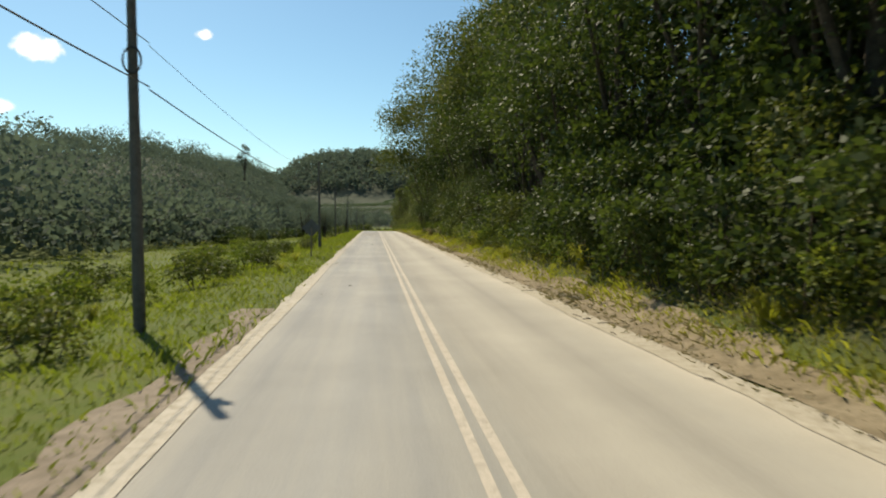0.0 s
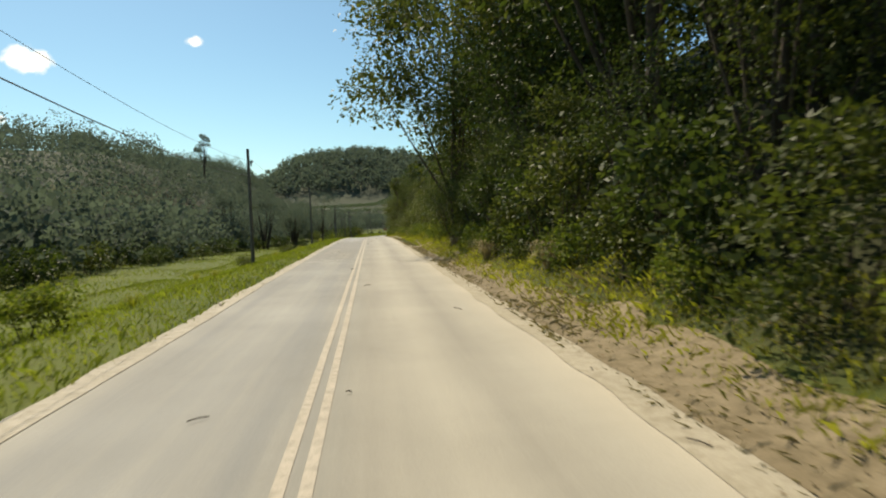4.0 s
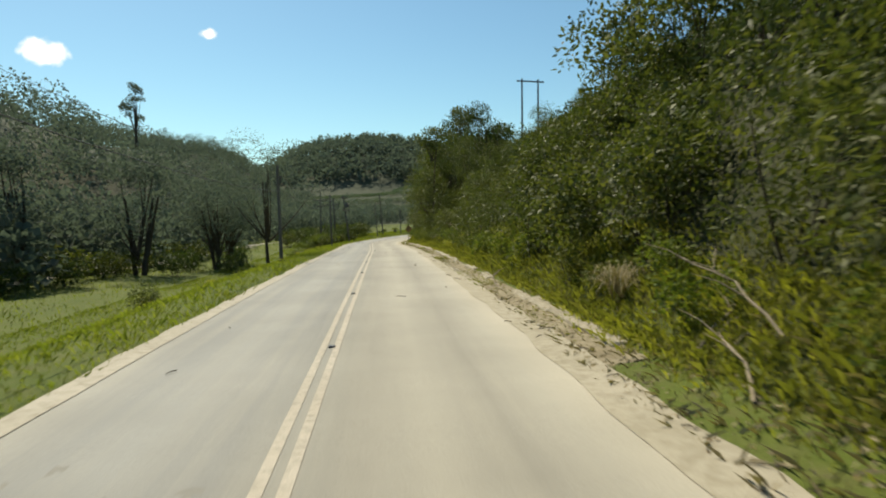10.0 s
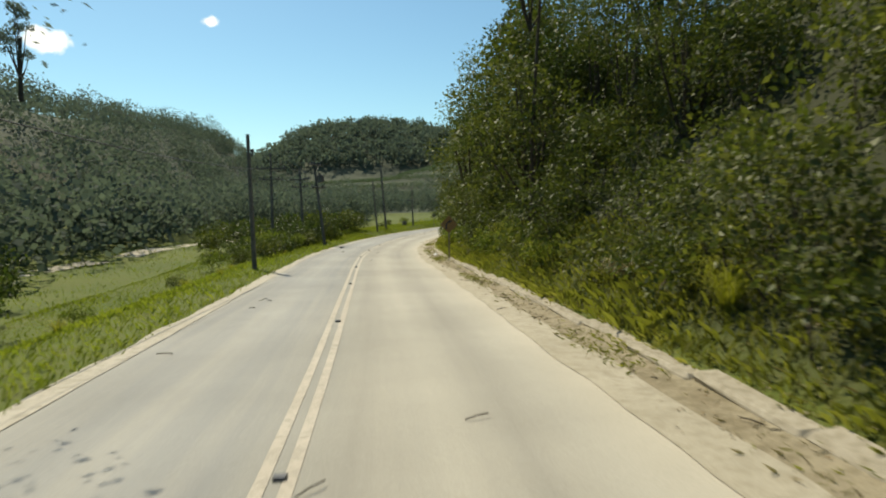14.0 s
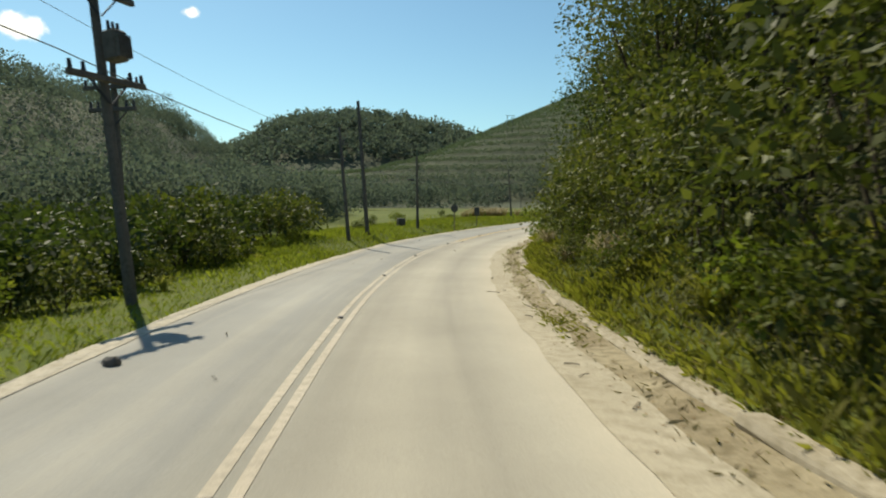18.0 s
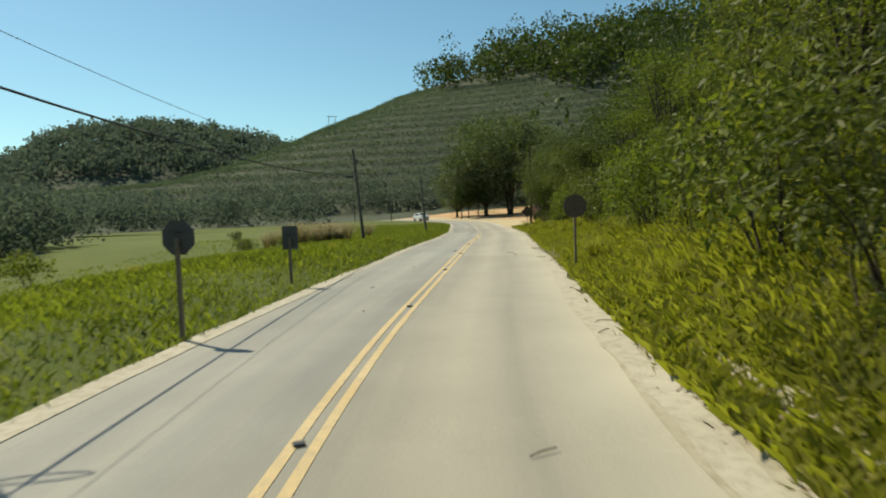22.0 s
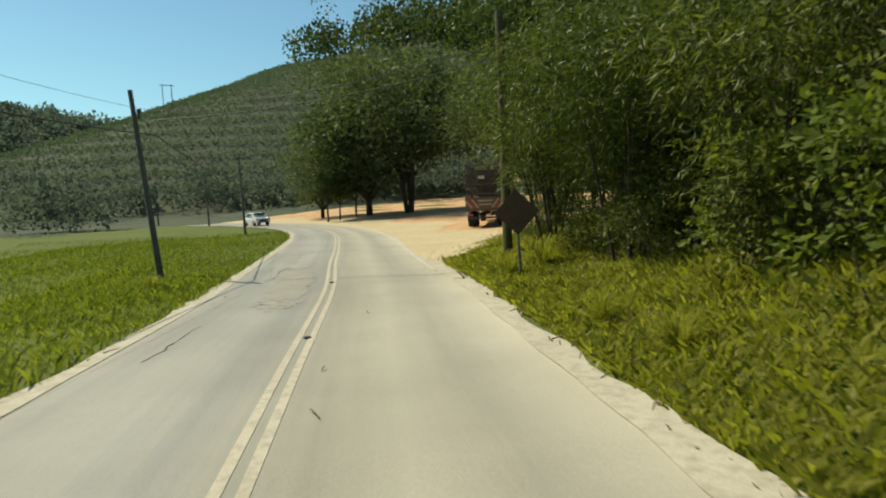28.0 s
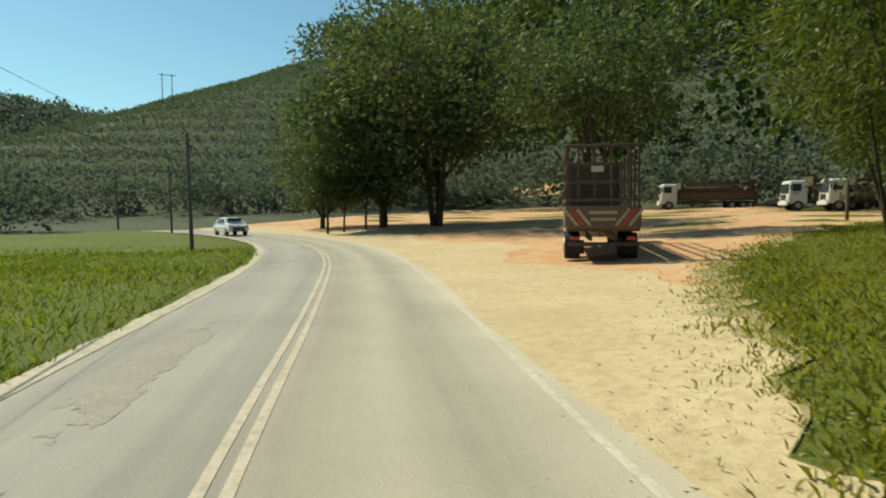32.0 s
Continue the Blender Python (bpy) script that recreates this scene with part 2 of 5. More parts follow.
_seg = np.r_[0, np.cumsum(np.hypot(*np.diff(CL, axis=0).T))]
_s = np.arange(0, _seg[-1], 1.0)
_xy = np.stack([np.interp(_s, _seg, CL[:, 0]), np.interp(_s, _seg, CL[:, 1])], 1)
for _ in range(20):
    _xy[1:-1] = 0.25 * _xy[:-2] + 0.5 * _xy[1:-1] + 0.25 * _xy[2:]
_tan = np.gradient(_xy, axis=0)
_tan /= np.linalg.norm(_tan, axis=1)[:, None]
S0 = 90.0                                    # s = 0 lies at y = 0


def at_road(s, d):
    """World x, y of a place s along the centre line and d to its right."""
    k = np.asarray(s, float) + S0
    x, y = np.interp(k, _s, _xy[:, 0]), np.interp(k, _s, _xy[:, 1])
    tx, ty = np.interp(k, _s, _tan[:, 0]), np.interp(k, _s, _tan[:, 1])
    return x + ty * d, y - tx * d


def to_road(x, y):
    """s and d of world places."""
    x, y = np.atleast_1d(np.asarray(x, float)), np.atleast_1d(np.asarray(y, float))
    s, d = np.empty(len(x)), np.empty(len(x))
    for a in range(0, len(x), 4000):
        px, py = x[a:a + 4000, None] - _xy[None, ::2, 0], y[a:a + 4000, None] - _xy[None, ::2, 1]
        k = 2 * np.argmin(px * px + py * py, 1)
        qx, qy = x[a:a + 4000] - _xy[k, 0], y[a:a + 4000] - _xy[k, 1]
        s[a:a + 4000] = _s[k] - S0 + qx * _tan[k, 0] + qy * _tan[k, 1]
        d[a:a + 4000] = qx * _tan[k, 1] - qy * _tan[k, 0]
    return s, d


def smooth(a, b, x):
    t = np.clip((np.asarray(x, float) - a) / (b - a), 0, 1)
    return t * t * (3 - 2 * t)


def wob(x, y, f, seed=0.0):
    """Cheap smooth waviness from -1 to 1."""
    return (np.sin(x * f + 1.3 * seed) * np.cos(y * f * 1.17 + seed) + 0.6 * np.sin((x * 0.7 - y) * f * 2.1 + 2 * seed)
            + 0.3 * np.sin((x + y * 0.8) * f * 4.3 + seed)) / 1.9


FOOT = np.array([(-160, 560), (-60, 520), (0, 468), (45, 436), (78, 420), (102, 398), (116, 365), (112, 335), (96, 313), (80, 285), (64, 245), (52, 205), (48, 150), (46, -400)], float)
CAP_X = [-300, 0, 30, 58, 80, 108, 125, 158, 200, 300, 500]
CAP_Z = [9, 16, 24, 36, 47, 60, 70, 84, 100, 125, 140]


def foot_distance(x, y):
    """How far behind the foot of the plantation hill a place lies (negative: in front of it)."""
    best, sign = np.full(len(x), 1e9), np.ones(len(x))
    for (ax, ay), (bx, by) in zip(FOOT[:-1], FOOT[1:]):
        ex, ey = bx - ax, by - ay
        t = np.clip(((x - ax) * ex + (y - ay) * ey) / (ex * ex + ey * ey), 0, 1)
        qx, qy = x - ax - t * ex, y - ay - t * ey
        dist = np.hypot(qx, qy)
        near = dist < best
        sign = np.where(near, np.where(ex * qy - ey * qx > 0, 1, -1), sign)
        best = np.minimum(best, dist)
    return best * sign


def height(x, y, s=None, d=None):
    x, y = np.atleast_1d(np.asarray(x, float)), np.atleast_1d(np.asarray(y, float))
    if s is None:
        s, d = to_road(x, y)
    rise = 0.9 * smooth(310, 420, s) + fall_to(s) * np.maximum(1 - smooth(18, 70, np.abs(d)), smooth(230, 300, s))
    # right: cut bank, lower and flatter towards the bend's end, then the yard
    steep = np.interp(d, [4.3, 5.2, 7, 9, 13, 20, 40, 70, 300], [0, 0.25, 1.3, 3.4, 7.6, 12, 22, 33, 120])
    soft = np.interp(d, [4.3, 6, 9, 12, 16, 24, 40, 70, 300], [0, 0.2, 0.9, 2.6, 6.0, 11, 21, 34, 120])
    yard = np.interp(d, [3.2, 6, 14, 30, 60, 90], [0, 0.1, 0.6, 1.3, 2.4, 2.6])
    w1, w2 = smooth(247, 280, s), smooth(314, 328, s)
    right = (steep * (1 - w1) + soft * w1) * (1 - w2) + yard * w2
    # left: verge falling to a lower field, wooded hill behind
    fall = np.interp(s, [-60, 0, 60, 100, 150, 190, 215, 236, 270, 300, 400], [0.6, 0.6, 0.9, 1.6, 1.9, 1.6, 0.8, 0.1, 0.0, 0.1, 0.2])
    left = -fall * smooth(4.2, 11, -d) - 1.5 * smooth(9.5, 17, -d) * smooth(222, 245, s) * (1 - smooth(272, 300, s))
    left = left + 0.45 * smooth(3.3, 5.4, -d) * smooth(222, 237, s) * (1 - smooth(272, 308, s))     # raised verge in the bend
    foot_x = np.interp(y, [-200, 240, 300, 400, 700], [-27, -27, -32, -40, -60])
    dl = foot_x - x
    hill = (np.interp(y, [-200, 150, 200, 250, 300, 340, 370, 410, 440, 470, 700], [14.5, 15, 18.5, 24, 26, 27, 29, 32, 34, 37, 37]) * smooth(0, 52, dl) + 0.05 * np.maximum(0, dl - 40)) * smooth(-200, -60, y) * (1 - smooth(620, 760, y))
    z = np.where(d > 0, right, left) + hill
    fd = foot_distance(x, y)
    up = np.maximum(0, fd)
    cap = np.interp(x, CAP_X, CAP_Z)
    h2 = cap * np.tanh((0.55 * up / cap) ** 1.3) ** (1 / 1.3) * smooth(0, 12, up)
    z = np.where(fd > 0, np.maximum(z, h2), z) * 1.0
    amp = np.clip((np.abs(d) - 5) / 20, 0, 1)
    return z + rise + amp * 0.25 * wob(x, y, 0.16)


# ---- building blocks ----
def mesh_object(name, verts, faces, mat, parent=None, smooth_faces=False):
    me = bpy.data.meshes.new(name)
    v, f = np.asarray(verts, np.float32), np.asarray(faces, np.int32)
    k = f.shape[1]
    me.vertices.add(len(v))
    me.vertices.foreach_set("co", v.ravel())
    me.loops.add(f.size)
    me.loops.foreach_set("vertex_index", f.ravel())
    me.polygons.add(len(f))
    me.polygons.foreach_set("loop_start", np.arange(0, f.size, k, dtype=np.int32))
    if smooth_faces:
        me.polygons.foreach_set("use_smooth", np.ones(len(f), bool))
    me.update(calc_edges=True)
    me.materials.append(mat)
    ob = new(name, me)
    ob.parent = parent
    return ob


def part(name, bm, mat, parent=None, label="", m=None, shade=False):
    me = bpy.data.meshes.new(name)
    bm.to_mesh(me)
    bm.free()
    if shade:
        for p in me.polygons:
            p.use_smooth = True
    me.materials.append(mat)
    ob = new(name, me)
    ob.parent = parent
    if m is not None:
        ob.matrix_basis = m
    return tagged(ob, label) if label else ob


def empty(name, m, label, category, group="", kind=""):
    ob = new(name)
    ob.matrix_basis = m
    return tagged(ob, label, category, group, kind)


def grid_faces(nr, nc):
    a = (np.arange(nr - 1)[:, None] * nc + np.arange(nc - 1)[None]).ravel()
    return np.stack([a, a + 1, a + nc + 1, a + nc], 1)


def box(bm, sx, sy, sz, at=(0, 0, 0), rot=(0, 0, 0), bevel=0.0):
    r = bmesh.ops.create_cube(bm, size=1.0)
    bmesh.ops.transform(bm, matrix=pose(*at, *rot) @ Matrix.Diagonal((sx, sy, sz, 1)), verts=r["verts"])
    if bevel:
        es = list({e for v in r["verts"] for e in v.link_edges})
        bmesh.ops.bevel(bm, geom=es, offset=bevel, segments=1, affect="EDGES")
    return bm


def tube(points, radii, n=8, cap=True):
    """A tapered tube through points, as verts and quads."""
    p = np.asarray(points, float)
    t = np.gradient(p, axis=0)
    t /= np.linalg.norm(t, axis=1)[:, None] + 1e-9
    ref = np.where(np.abs(t[:, 2:]) > 0.9, np.array([[1.0, 0, 0]]), np.array([[0, 0, 1.0]]))
    a = np.cross(t, ref)
    a /= np.linalg.norm(a, axis=1)[:, None]
    b = np.cross(t, a)
    ang = np.linspace(0, 2 * np.pi, n, endpoint=False)
    r = np.broadcast_to(np.asarray(radii, float), len(p))
    v = p[:, None] + r[:, None, None] * (np.cos(ang)[None, :, None] * a[:, None] + np.sin(ang)[None, :, None] * b[:, None])
    v = v.reshape(-1, 3)
    i = np.arange(len(p) - 1)[:, None] * n
    j = np.arange(n)[None]
    f = np.stack([i + j, i + (j + 1) % n, i + n + (j + 1) % n, i + n + j], -1).reshape(-1, 4)
    return v, f


def join(parts):
    vs, fs, k = [], [], 0
    for v, f in parts:
        vs.append(v)
        fs.append(np.asarray(f) + k)
        k += len(v)
    return np.concatenate(vs), np.concatenate(fs)


def unit(v):
    return v / (np.linalg.norm(v, axis=-1, keepdims=True) + 1e-9)


def leaves(p, size, r, out=None, aspect=0.5, droop=0.3):
    """One pointed leaf a place: base, two sides, tip, bent along the middle."""
    n = len(p)
    ax = unit(r.normal(size=(n, 3)) + (0 if out is None else out * 1.2) + np.array([0, 0, -droop]))
    sd = unit(np.cross(ax, r.normal(size=(n, 3))))
    up = np.cross(ax, sd)
    ln = (size * r.uniform(0.6, 1.35, n))[:, None]
    w = ln * aspect * 0.5
    mid = p + ax * ln * 0.45 - up * ln * 0.08
    v = np.stack([p, mid + sd * w, p + ax * ln, mid - sd * w], 1).reshape(-1, 3)
    return v, np.arange(4 * n).reshape(n, 4)


def blades(x, y, z, h, r, width=0.02, lean=0.45):
    """Bent grass blades: two quads each, as three-point strips closed to a tip."""
    n = len(x)
    a = r.uniform(0, 2 * np.pi, n)
    hh = h * r.uniform(0.5, 1.3, n)
    dx, dy = np.cos(a), np.sin(a)
    wx, wy = -dy * width * 0.5, dx * width * 0.5
    ln = lean * r.uniform(0.2, 1.3, n) * hh
    base = np.stack([x, y, z - 0.02], 1)
    mid = base + np.stack([dx * ln * 0.35, dy * ln * 0.35, hh * 0.6], 1)
    tip = base + np.stack([dx * ln, dy * ln, hh * (1 - 0.25 * r.uniform(0, 1, n))], 1)
    w = np.stack([wx, wy, 0 * wx], 1)
    v = np.stack([base - w, base + w, mid + w * 0.9, tip], 1).reshape(-1, 3)
    return v, np.arange(4 * n).reshape(n, 4)


# ---- ground, road, shoulders ----
def strip(name, s0, s1, ds, d_rows, zoff, mat, edge=(0, 0), label="", seed=0.0, parent=None, shift=None):
    """A band along the road between offsets, its outer rows wavering by edge, moved sideways by shift(s)."""
    s = np.arange(s0, s1 + ds, ds)
    D = np.broadcast_to(np.asarray(d_rows, float), (len(s), len(d_rows))).copy()
    D[:, 0] += edge[0] * (wob(s, s * 0, 0.35, seed) + 0.6 * wob(s, s * 0, 1.7, seed + 2))
    D[:, -1] += edge[1] * (wob(s, s * 0, 0.3, seed + 5) + 0.6 * wob(s, s * 0, 1.9, seed + 7))
    if shift:
        D += shift(s)[:, None]
    S = np.broadcast_to(s[:, None], D.shape)
    x, y = at_road(S.ravel(), D.ravel())
    z = height(x, y, S.ravel(), D.ravel()) + zoff
    ob = mesh_object(name, np.stack([x, y, z], 1), grid_faces(*D.shape), mat, parent, True)
    return tagged(ob, label, name.split("_")[0], kind="structure") if label else ob


d_cols = np.r_[-60, -48, -38, -30, -24, -19, -15, np.arange(-12, -3, 0.75), -3.0, 0, 3.2, np.arange(3.9, 14, 0.6), 15, 17, 20, 24, 29, 35, 42, 50, 60]
sg = np.arange(-85, 392, 2.0)
SG, DG = np.meshgrid(sg, d_cols, indexing="ij")
gx, gy = at_road(SG.ravel(), DG.ravel())
gz = height(gx, gy, SG.ravel(), DG.ravel())
gz = gz - np.where((np.abs(DG.ravel()) < 3.3), 0.08, 0.0)
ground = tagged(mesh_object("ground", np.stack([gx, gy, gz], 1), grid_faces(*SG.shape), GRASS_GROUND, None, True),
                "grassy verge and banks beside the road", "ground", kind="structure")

fx = np.r_[-4000, -2500, -1500, -900, -600, np.arange(-440, 520, 12), 600, 900, 1500, 2500, 4000]
fy = np.r_[-4000, -2000, -900, -400, np.arange(-200, 760, 12), 800, 900, 1100, 1500, 2500, 4500]
FX, FY = np.meshgrid(fx, fy, indexing="xy")
fs, fd_ = to_road(FX.ravel(), FY.ravel())
fz = height(FX.ravel(), FY.ravel(), fs, fd_)
far_out = np.maximum(np.abs(FX.ravel()) / 1500, np.abs(FY.ravel() - 300) / 1500)
fz = np.where((np.abs(fd_) < 52) & (fs < 385) & (fs > -85), np.minimum(fz, 0) - 4.0, fz - 0.15)
fz = fz * (1 - smooth(0.35, 0.75, far_out))
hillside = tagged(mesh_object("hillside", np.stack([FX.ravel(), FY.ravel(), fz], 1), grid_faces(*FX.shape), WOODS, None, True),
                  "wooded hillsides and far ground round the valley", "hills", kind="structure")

# ---- asphalt ----
m_asph, n, l, b, out = material("asphalt")
co = n.new("ShaderNodeTexCoord").outputs["Object"]
across = n.new("ShaderNodeAttribute")
across.attribute_name = "across"
big = noise_node(n, l, 0.25, 4, co)
fine = noise_node(n, l, 55, 5, co, 0.75)
streak = n.new("ShaderNodeCombineXYZ")
l.new(across.outputs["Fac"], streak.inputs[0])
run = n.new("ShaderNodeSeparateXYZ")
l.new(co, run.inputs[0])
slow = n.new("ShaderNodeMath")
slow.operation = "MULTIPLY"
l.new(run.outputs[1], slow.inputs[0])
slow.inputs[1].default_value = 0.035
l.new(slow.outputs[0], streak.inputs[1])
st = noise_node(n, l, 2.2, 4, streak.outputs[0])
# worn lanes: grey tyre tracks, pale dust between them and along the edges; more sand on the bank's side, its tan partly
# a painted windscreen reflection
lane = n.new("ShaderNodeMapRange")
l.new(across.outputs["Fac"], lane.inputs[0])
for k, v in ((1, -3.5), (2, 3.9), (3, 0.0), (4, 1.0)):
    lane.inputs[k].default_value = v


def lane_at(d):
    return (d + 3.5) / 7.4


# TAN tones mix sand with the windscreen's brown reflection
GREY, GREY2, TAN, TAN2, DUSTY = (0.255, 0.252, 0.235), (0.315, 0.308, 0.28), (0.305, 0.283, 0.235), (0.395, 0.366, 0.30), (0.49, 0.44, 0.345)
tone = ramp(n, l, lane.outputs[0], [(lane_at(-3.3), (0.36, 0.34, 0.29)), (lane_at(-2.5), GREY), (lane_at(-1.45), GREY2), (lane_at(-0.6), GREY), (lane_at(0.1), (0.285, 0.272, 0.232)),
                                    (lane_at(0.55), TAN), (lane_at(1.35), TAN2), (lane_at(2.1), TAN), (lane_at(2.75), TAN2), (lane_at(3.4), DUSTY)])
cloudy = ramp(n, l, big.outputs[0], [(0.3, (0.88, 0.88, 0.88)), (0.7, (1.1, 1.1, 1.1))])
dust = ramp(n, l, st.outputs[0], [(0.40, (0, 0, 0)), (0.75, (0.45, 0.45, 0.45))])
c = mix(n, l, 1.0, mix(n, l, dust.outputs[0], tone.outputs[0], (0.43, 0.395, 0.32)), cloudy.outputs[0], "MULTIPLY")
gr = ramp(n, l, fine.outputs[0], [(0.3, (0.78, 0.78, 0.78)), (0.7, (1.12, 1.12, 1.12))])
l.new(mix(n, l, 1.0, c, gr.outputs[0], "MULTIPLY"), b.inputs["Base Color"])
b.inputs["Roughness"].default_value = 0.8
b.inputs["Specular IOR Level"].default_value = 0.25
bump(n, l, fine.outputs[0], 0.35, 0.006, b)
ASPHALT = m_asph
ROAD_ROWS = [-3.05, -2, -1, 0, 1, 2, 3, 3.5]
road = strip("road", -85, 388, 1.0, ROAD_ROWS, 0.02, ASPHALT, (0.08, 0.12), "dusty grey two-lane asphalt road", 1.0)

road_across = road.data.attributes.new("across", "FLOAT", "POINT")
road_across.data.foreach_set("value", np.resize(np.array(ROAD_ROWS, np.float32), len(road.data.vertices)))
LINE = two_scale("line_paint", (0.465, 0.405, 0.32), (0.53, 0.47, 0.38), (0.35, 0.315, 0.25), 0.5, 7, 0.8, 0.001, 60)
# yellower stretch of line: a change of exposure and reflection put into the paint
YELLOW = two_scale("yellow_line_paint", (0.57, 0.42, 0.215), (0.62, 0.48, 0.28), (0.47, 0.37, 0.235), 0.5, 7, 0.8, 0.001, 60)
FAINT = two_scale("worn_edge_paint", (0.52, 0.475, 0.39), (0.58, 0.53, 0.44), (0.41, 0.37, 0.30), 0.5, 7, 0.8, 0.001, 60)


def line_shift(s):
    return np.interp(s, [190, 204, 210, 220, 228, 234, 242, 252, 262], [0, 0.1, 0.13, 0.1, 0.1, 0.1, 0.12, 0.05, 0.0])


for dd in (-0.14, 0.08):
    strip("centre_line", -85, 242, 1.0, [dd - 0.055, dd + 0.055], 0.026, LINE, (0.006, 0.006), "worn pale centre line", dd, shift=line_shift)
    strip("centre_line", 242, 298, 1.0, [dd - 0.055, dd + 0.055], 0.026, YELLOW, (0.006, 0.006), "yellow centre line", dd, shift=line_shift)
    strip("centre_line", 298, 380, 1.0, [dd - 0.055, dd + 0.055], 0.026, LINE, (0.006, 0.006), "worn pale centre line", dd, shift=line_shift)
strip("shoulder", -60, 15, 0.8, [-3.95, -3.75, -3.5, -3.3], 0.034, DIRT, (0.3, 0.05), "wide dirt shoulder beside the road", 14)
strip("edge_line", 314, 366, 1.0, [3.2, 3.31], 0.026, FAINT, (0.01, 0.01), "worn white edge line", 3)
strip("shoulder", 238, 316, 0.6, [3.35, 3.6, 3.85], 0.036, SAND, (0.10, 0.2), "narrow pale sandy shoulder", 9)
strip("shoulder", -85, 252, 0.6, [3.35, 3.7, 4.0], 0.03, SHOULDER, (0.10, 0.14), "pale sandy shoulder at the road's edge", 2)
strip("leaf_litter", -85, 100, 0.6, [3.85, 4.2, 4.5, 4.85, 5.2], 0.034, LITTER_SOIL, (0.1, 0.35), "brown leaf litter at the foot of the bank", 21)
strip("leaf_litter", 126, 250, 0.5, [3.72, 4.1, 4.4, 4.62], 0.026, GUTTER_SAND, (0.05, 0.04), "patchy sand and leaf litter between shoulder and kerb", 22)
strip("shoulder", -85, 388, 0.8, [-3.35, -3.15, -2.95], 0.03, SAND, (0.12, 0.03), "narrow pale strip of sand and kerb", 4)

# ---- poles ----
def pole(x, y, h, lean=0.0, arms=1, label="grey concrete utility pole standing in the grass"):
    """A tapered pole whose head is h above the ground."""
    z = float(height(x, y)[0])
    top = empty("utility_pole", pose(x, y, z, 0, lean, 0), label, "pole", "utility poles along the road")
    bm = bmesh.new()
    r = bmesh.ops.create_cone(bm, cap_ends=True, segments=10, radius1=0.115, radius2=0.075, depth=h + 0.5)
    bmesh.ops.translate(bm, verts=r["verts"], vec=(0, 0, h / 2 - 0.25))
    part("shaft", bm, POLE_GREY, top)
    for k in range(arms):
        zz = h - 0.8 - 1.1 * k
        bm = bmesh.new()
        box(bm, 0.07, 0.10, 0.32, (0.14, 0, zz), bevel=0.01)
        part("bracket", bm, DARK, top)
        bm = bmesh.new()
        bmesh.ops.create_cone(bm, cap_ends=True, segments=10, radius1=0.05, radius2=0.035, depth=0.14)
        part("insulator", bm, POLE_GREY, top, m=pose(0.21, 0, zz + 0.1))
    return top


POLE_HEADS = [(-5.4, 12.6, 7.4), (-5.1, 49.7, 6.42), (-5.95, 84.8, 6.25), (-5.75, 119.5, 5.95), (-5.0, 155.4, 4.97), (-4.95, 192.1, 4.41), (-0.1, 238.0, 3.95),
              (4.5, 250.0, 3.35), (18.4, 281, 3.97), (33.8, 310.5, 4.1), (45.0, 341, 4.2), (48, 368, 4.4), (45, 386, 4.5)]
POLES = [(x, y, z - float(height(x, y)[0])) for x, y, z in POLE_HEADS]
for x, y, h in POLES:
    pole(x, y, h, -4.5 if y in (238.0, 281, 310.5) else -1.0)


# ---- vegetation ----
def lobes(r, n, centre, spread, flat=0.8):
    p = unit(r.normal(size=(n, 3))) * (r.uniform(0.35, 1.0, n) ** 0.6)[:, None]
    return np.asarray(centre) + p * np.array([spread, spread, spread * flat])


def crown_mesh(r, centres, radius, per, size, aspect=0.5, droop=0.3, core=34):
    """Leaves on the shells of many lobes, with some large dark ones inside."""
    P, O = [], []
    for c, rad in zip(centres, radius):
        o = unit(r.normal(size=(per, 3)))
        o[:, 2] = np.where(o[:, 2] < -0.55, -o[:, 2] * 0.3, o[:, 2])
        k = rad * r.uniform(0.55, 1.08, per) ** 0.7
        P.append(c + o * k[:, None] * np.array([1, 1, 0.82]))
        O.append(o)
    v, f = leaves(np.concatenate(P), size, r, np.concatenate(O), aspect, droop)
    q = np.concatenate([c + 0.6 * rad * unit(r.normal(size=(core, 3))) for c, rad in zip(centres, radius)])
    return join([(v, f), leaves(q, float(np.mean(radius)) * 0.13, r, None, 0.8, 0)])


def branches(r, base, centres, r0, n=6):
    out = []
    for c in centres:
        mid = base + (c - base) * 0.5 + r.normal(size=3) * 0.25
        mid[2] = max(mid[2], base[2] + 0.4)
        t = np.linspace(0, 1, 5)[:, None]
        p = (1 - t) ** 2 * base + 2 * t * (1 - t) * mid + t * t * c
        out.append(tube(p, np.linspace(r0, r0 * 0.25, 5), n))
    return join(out)


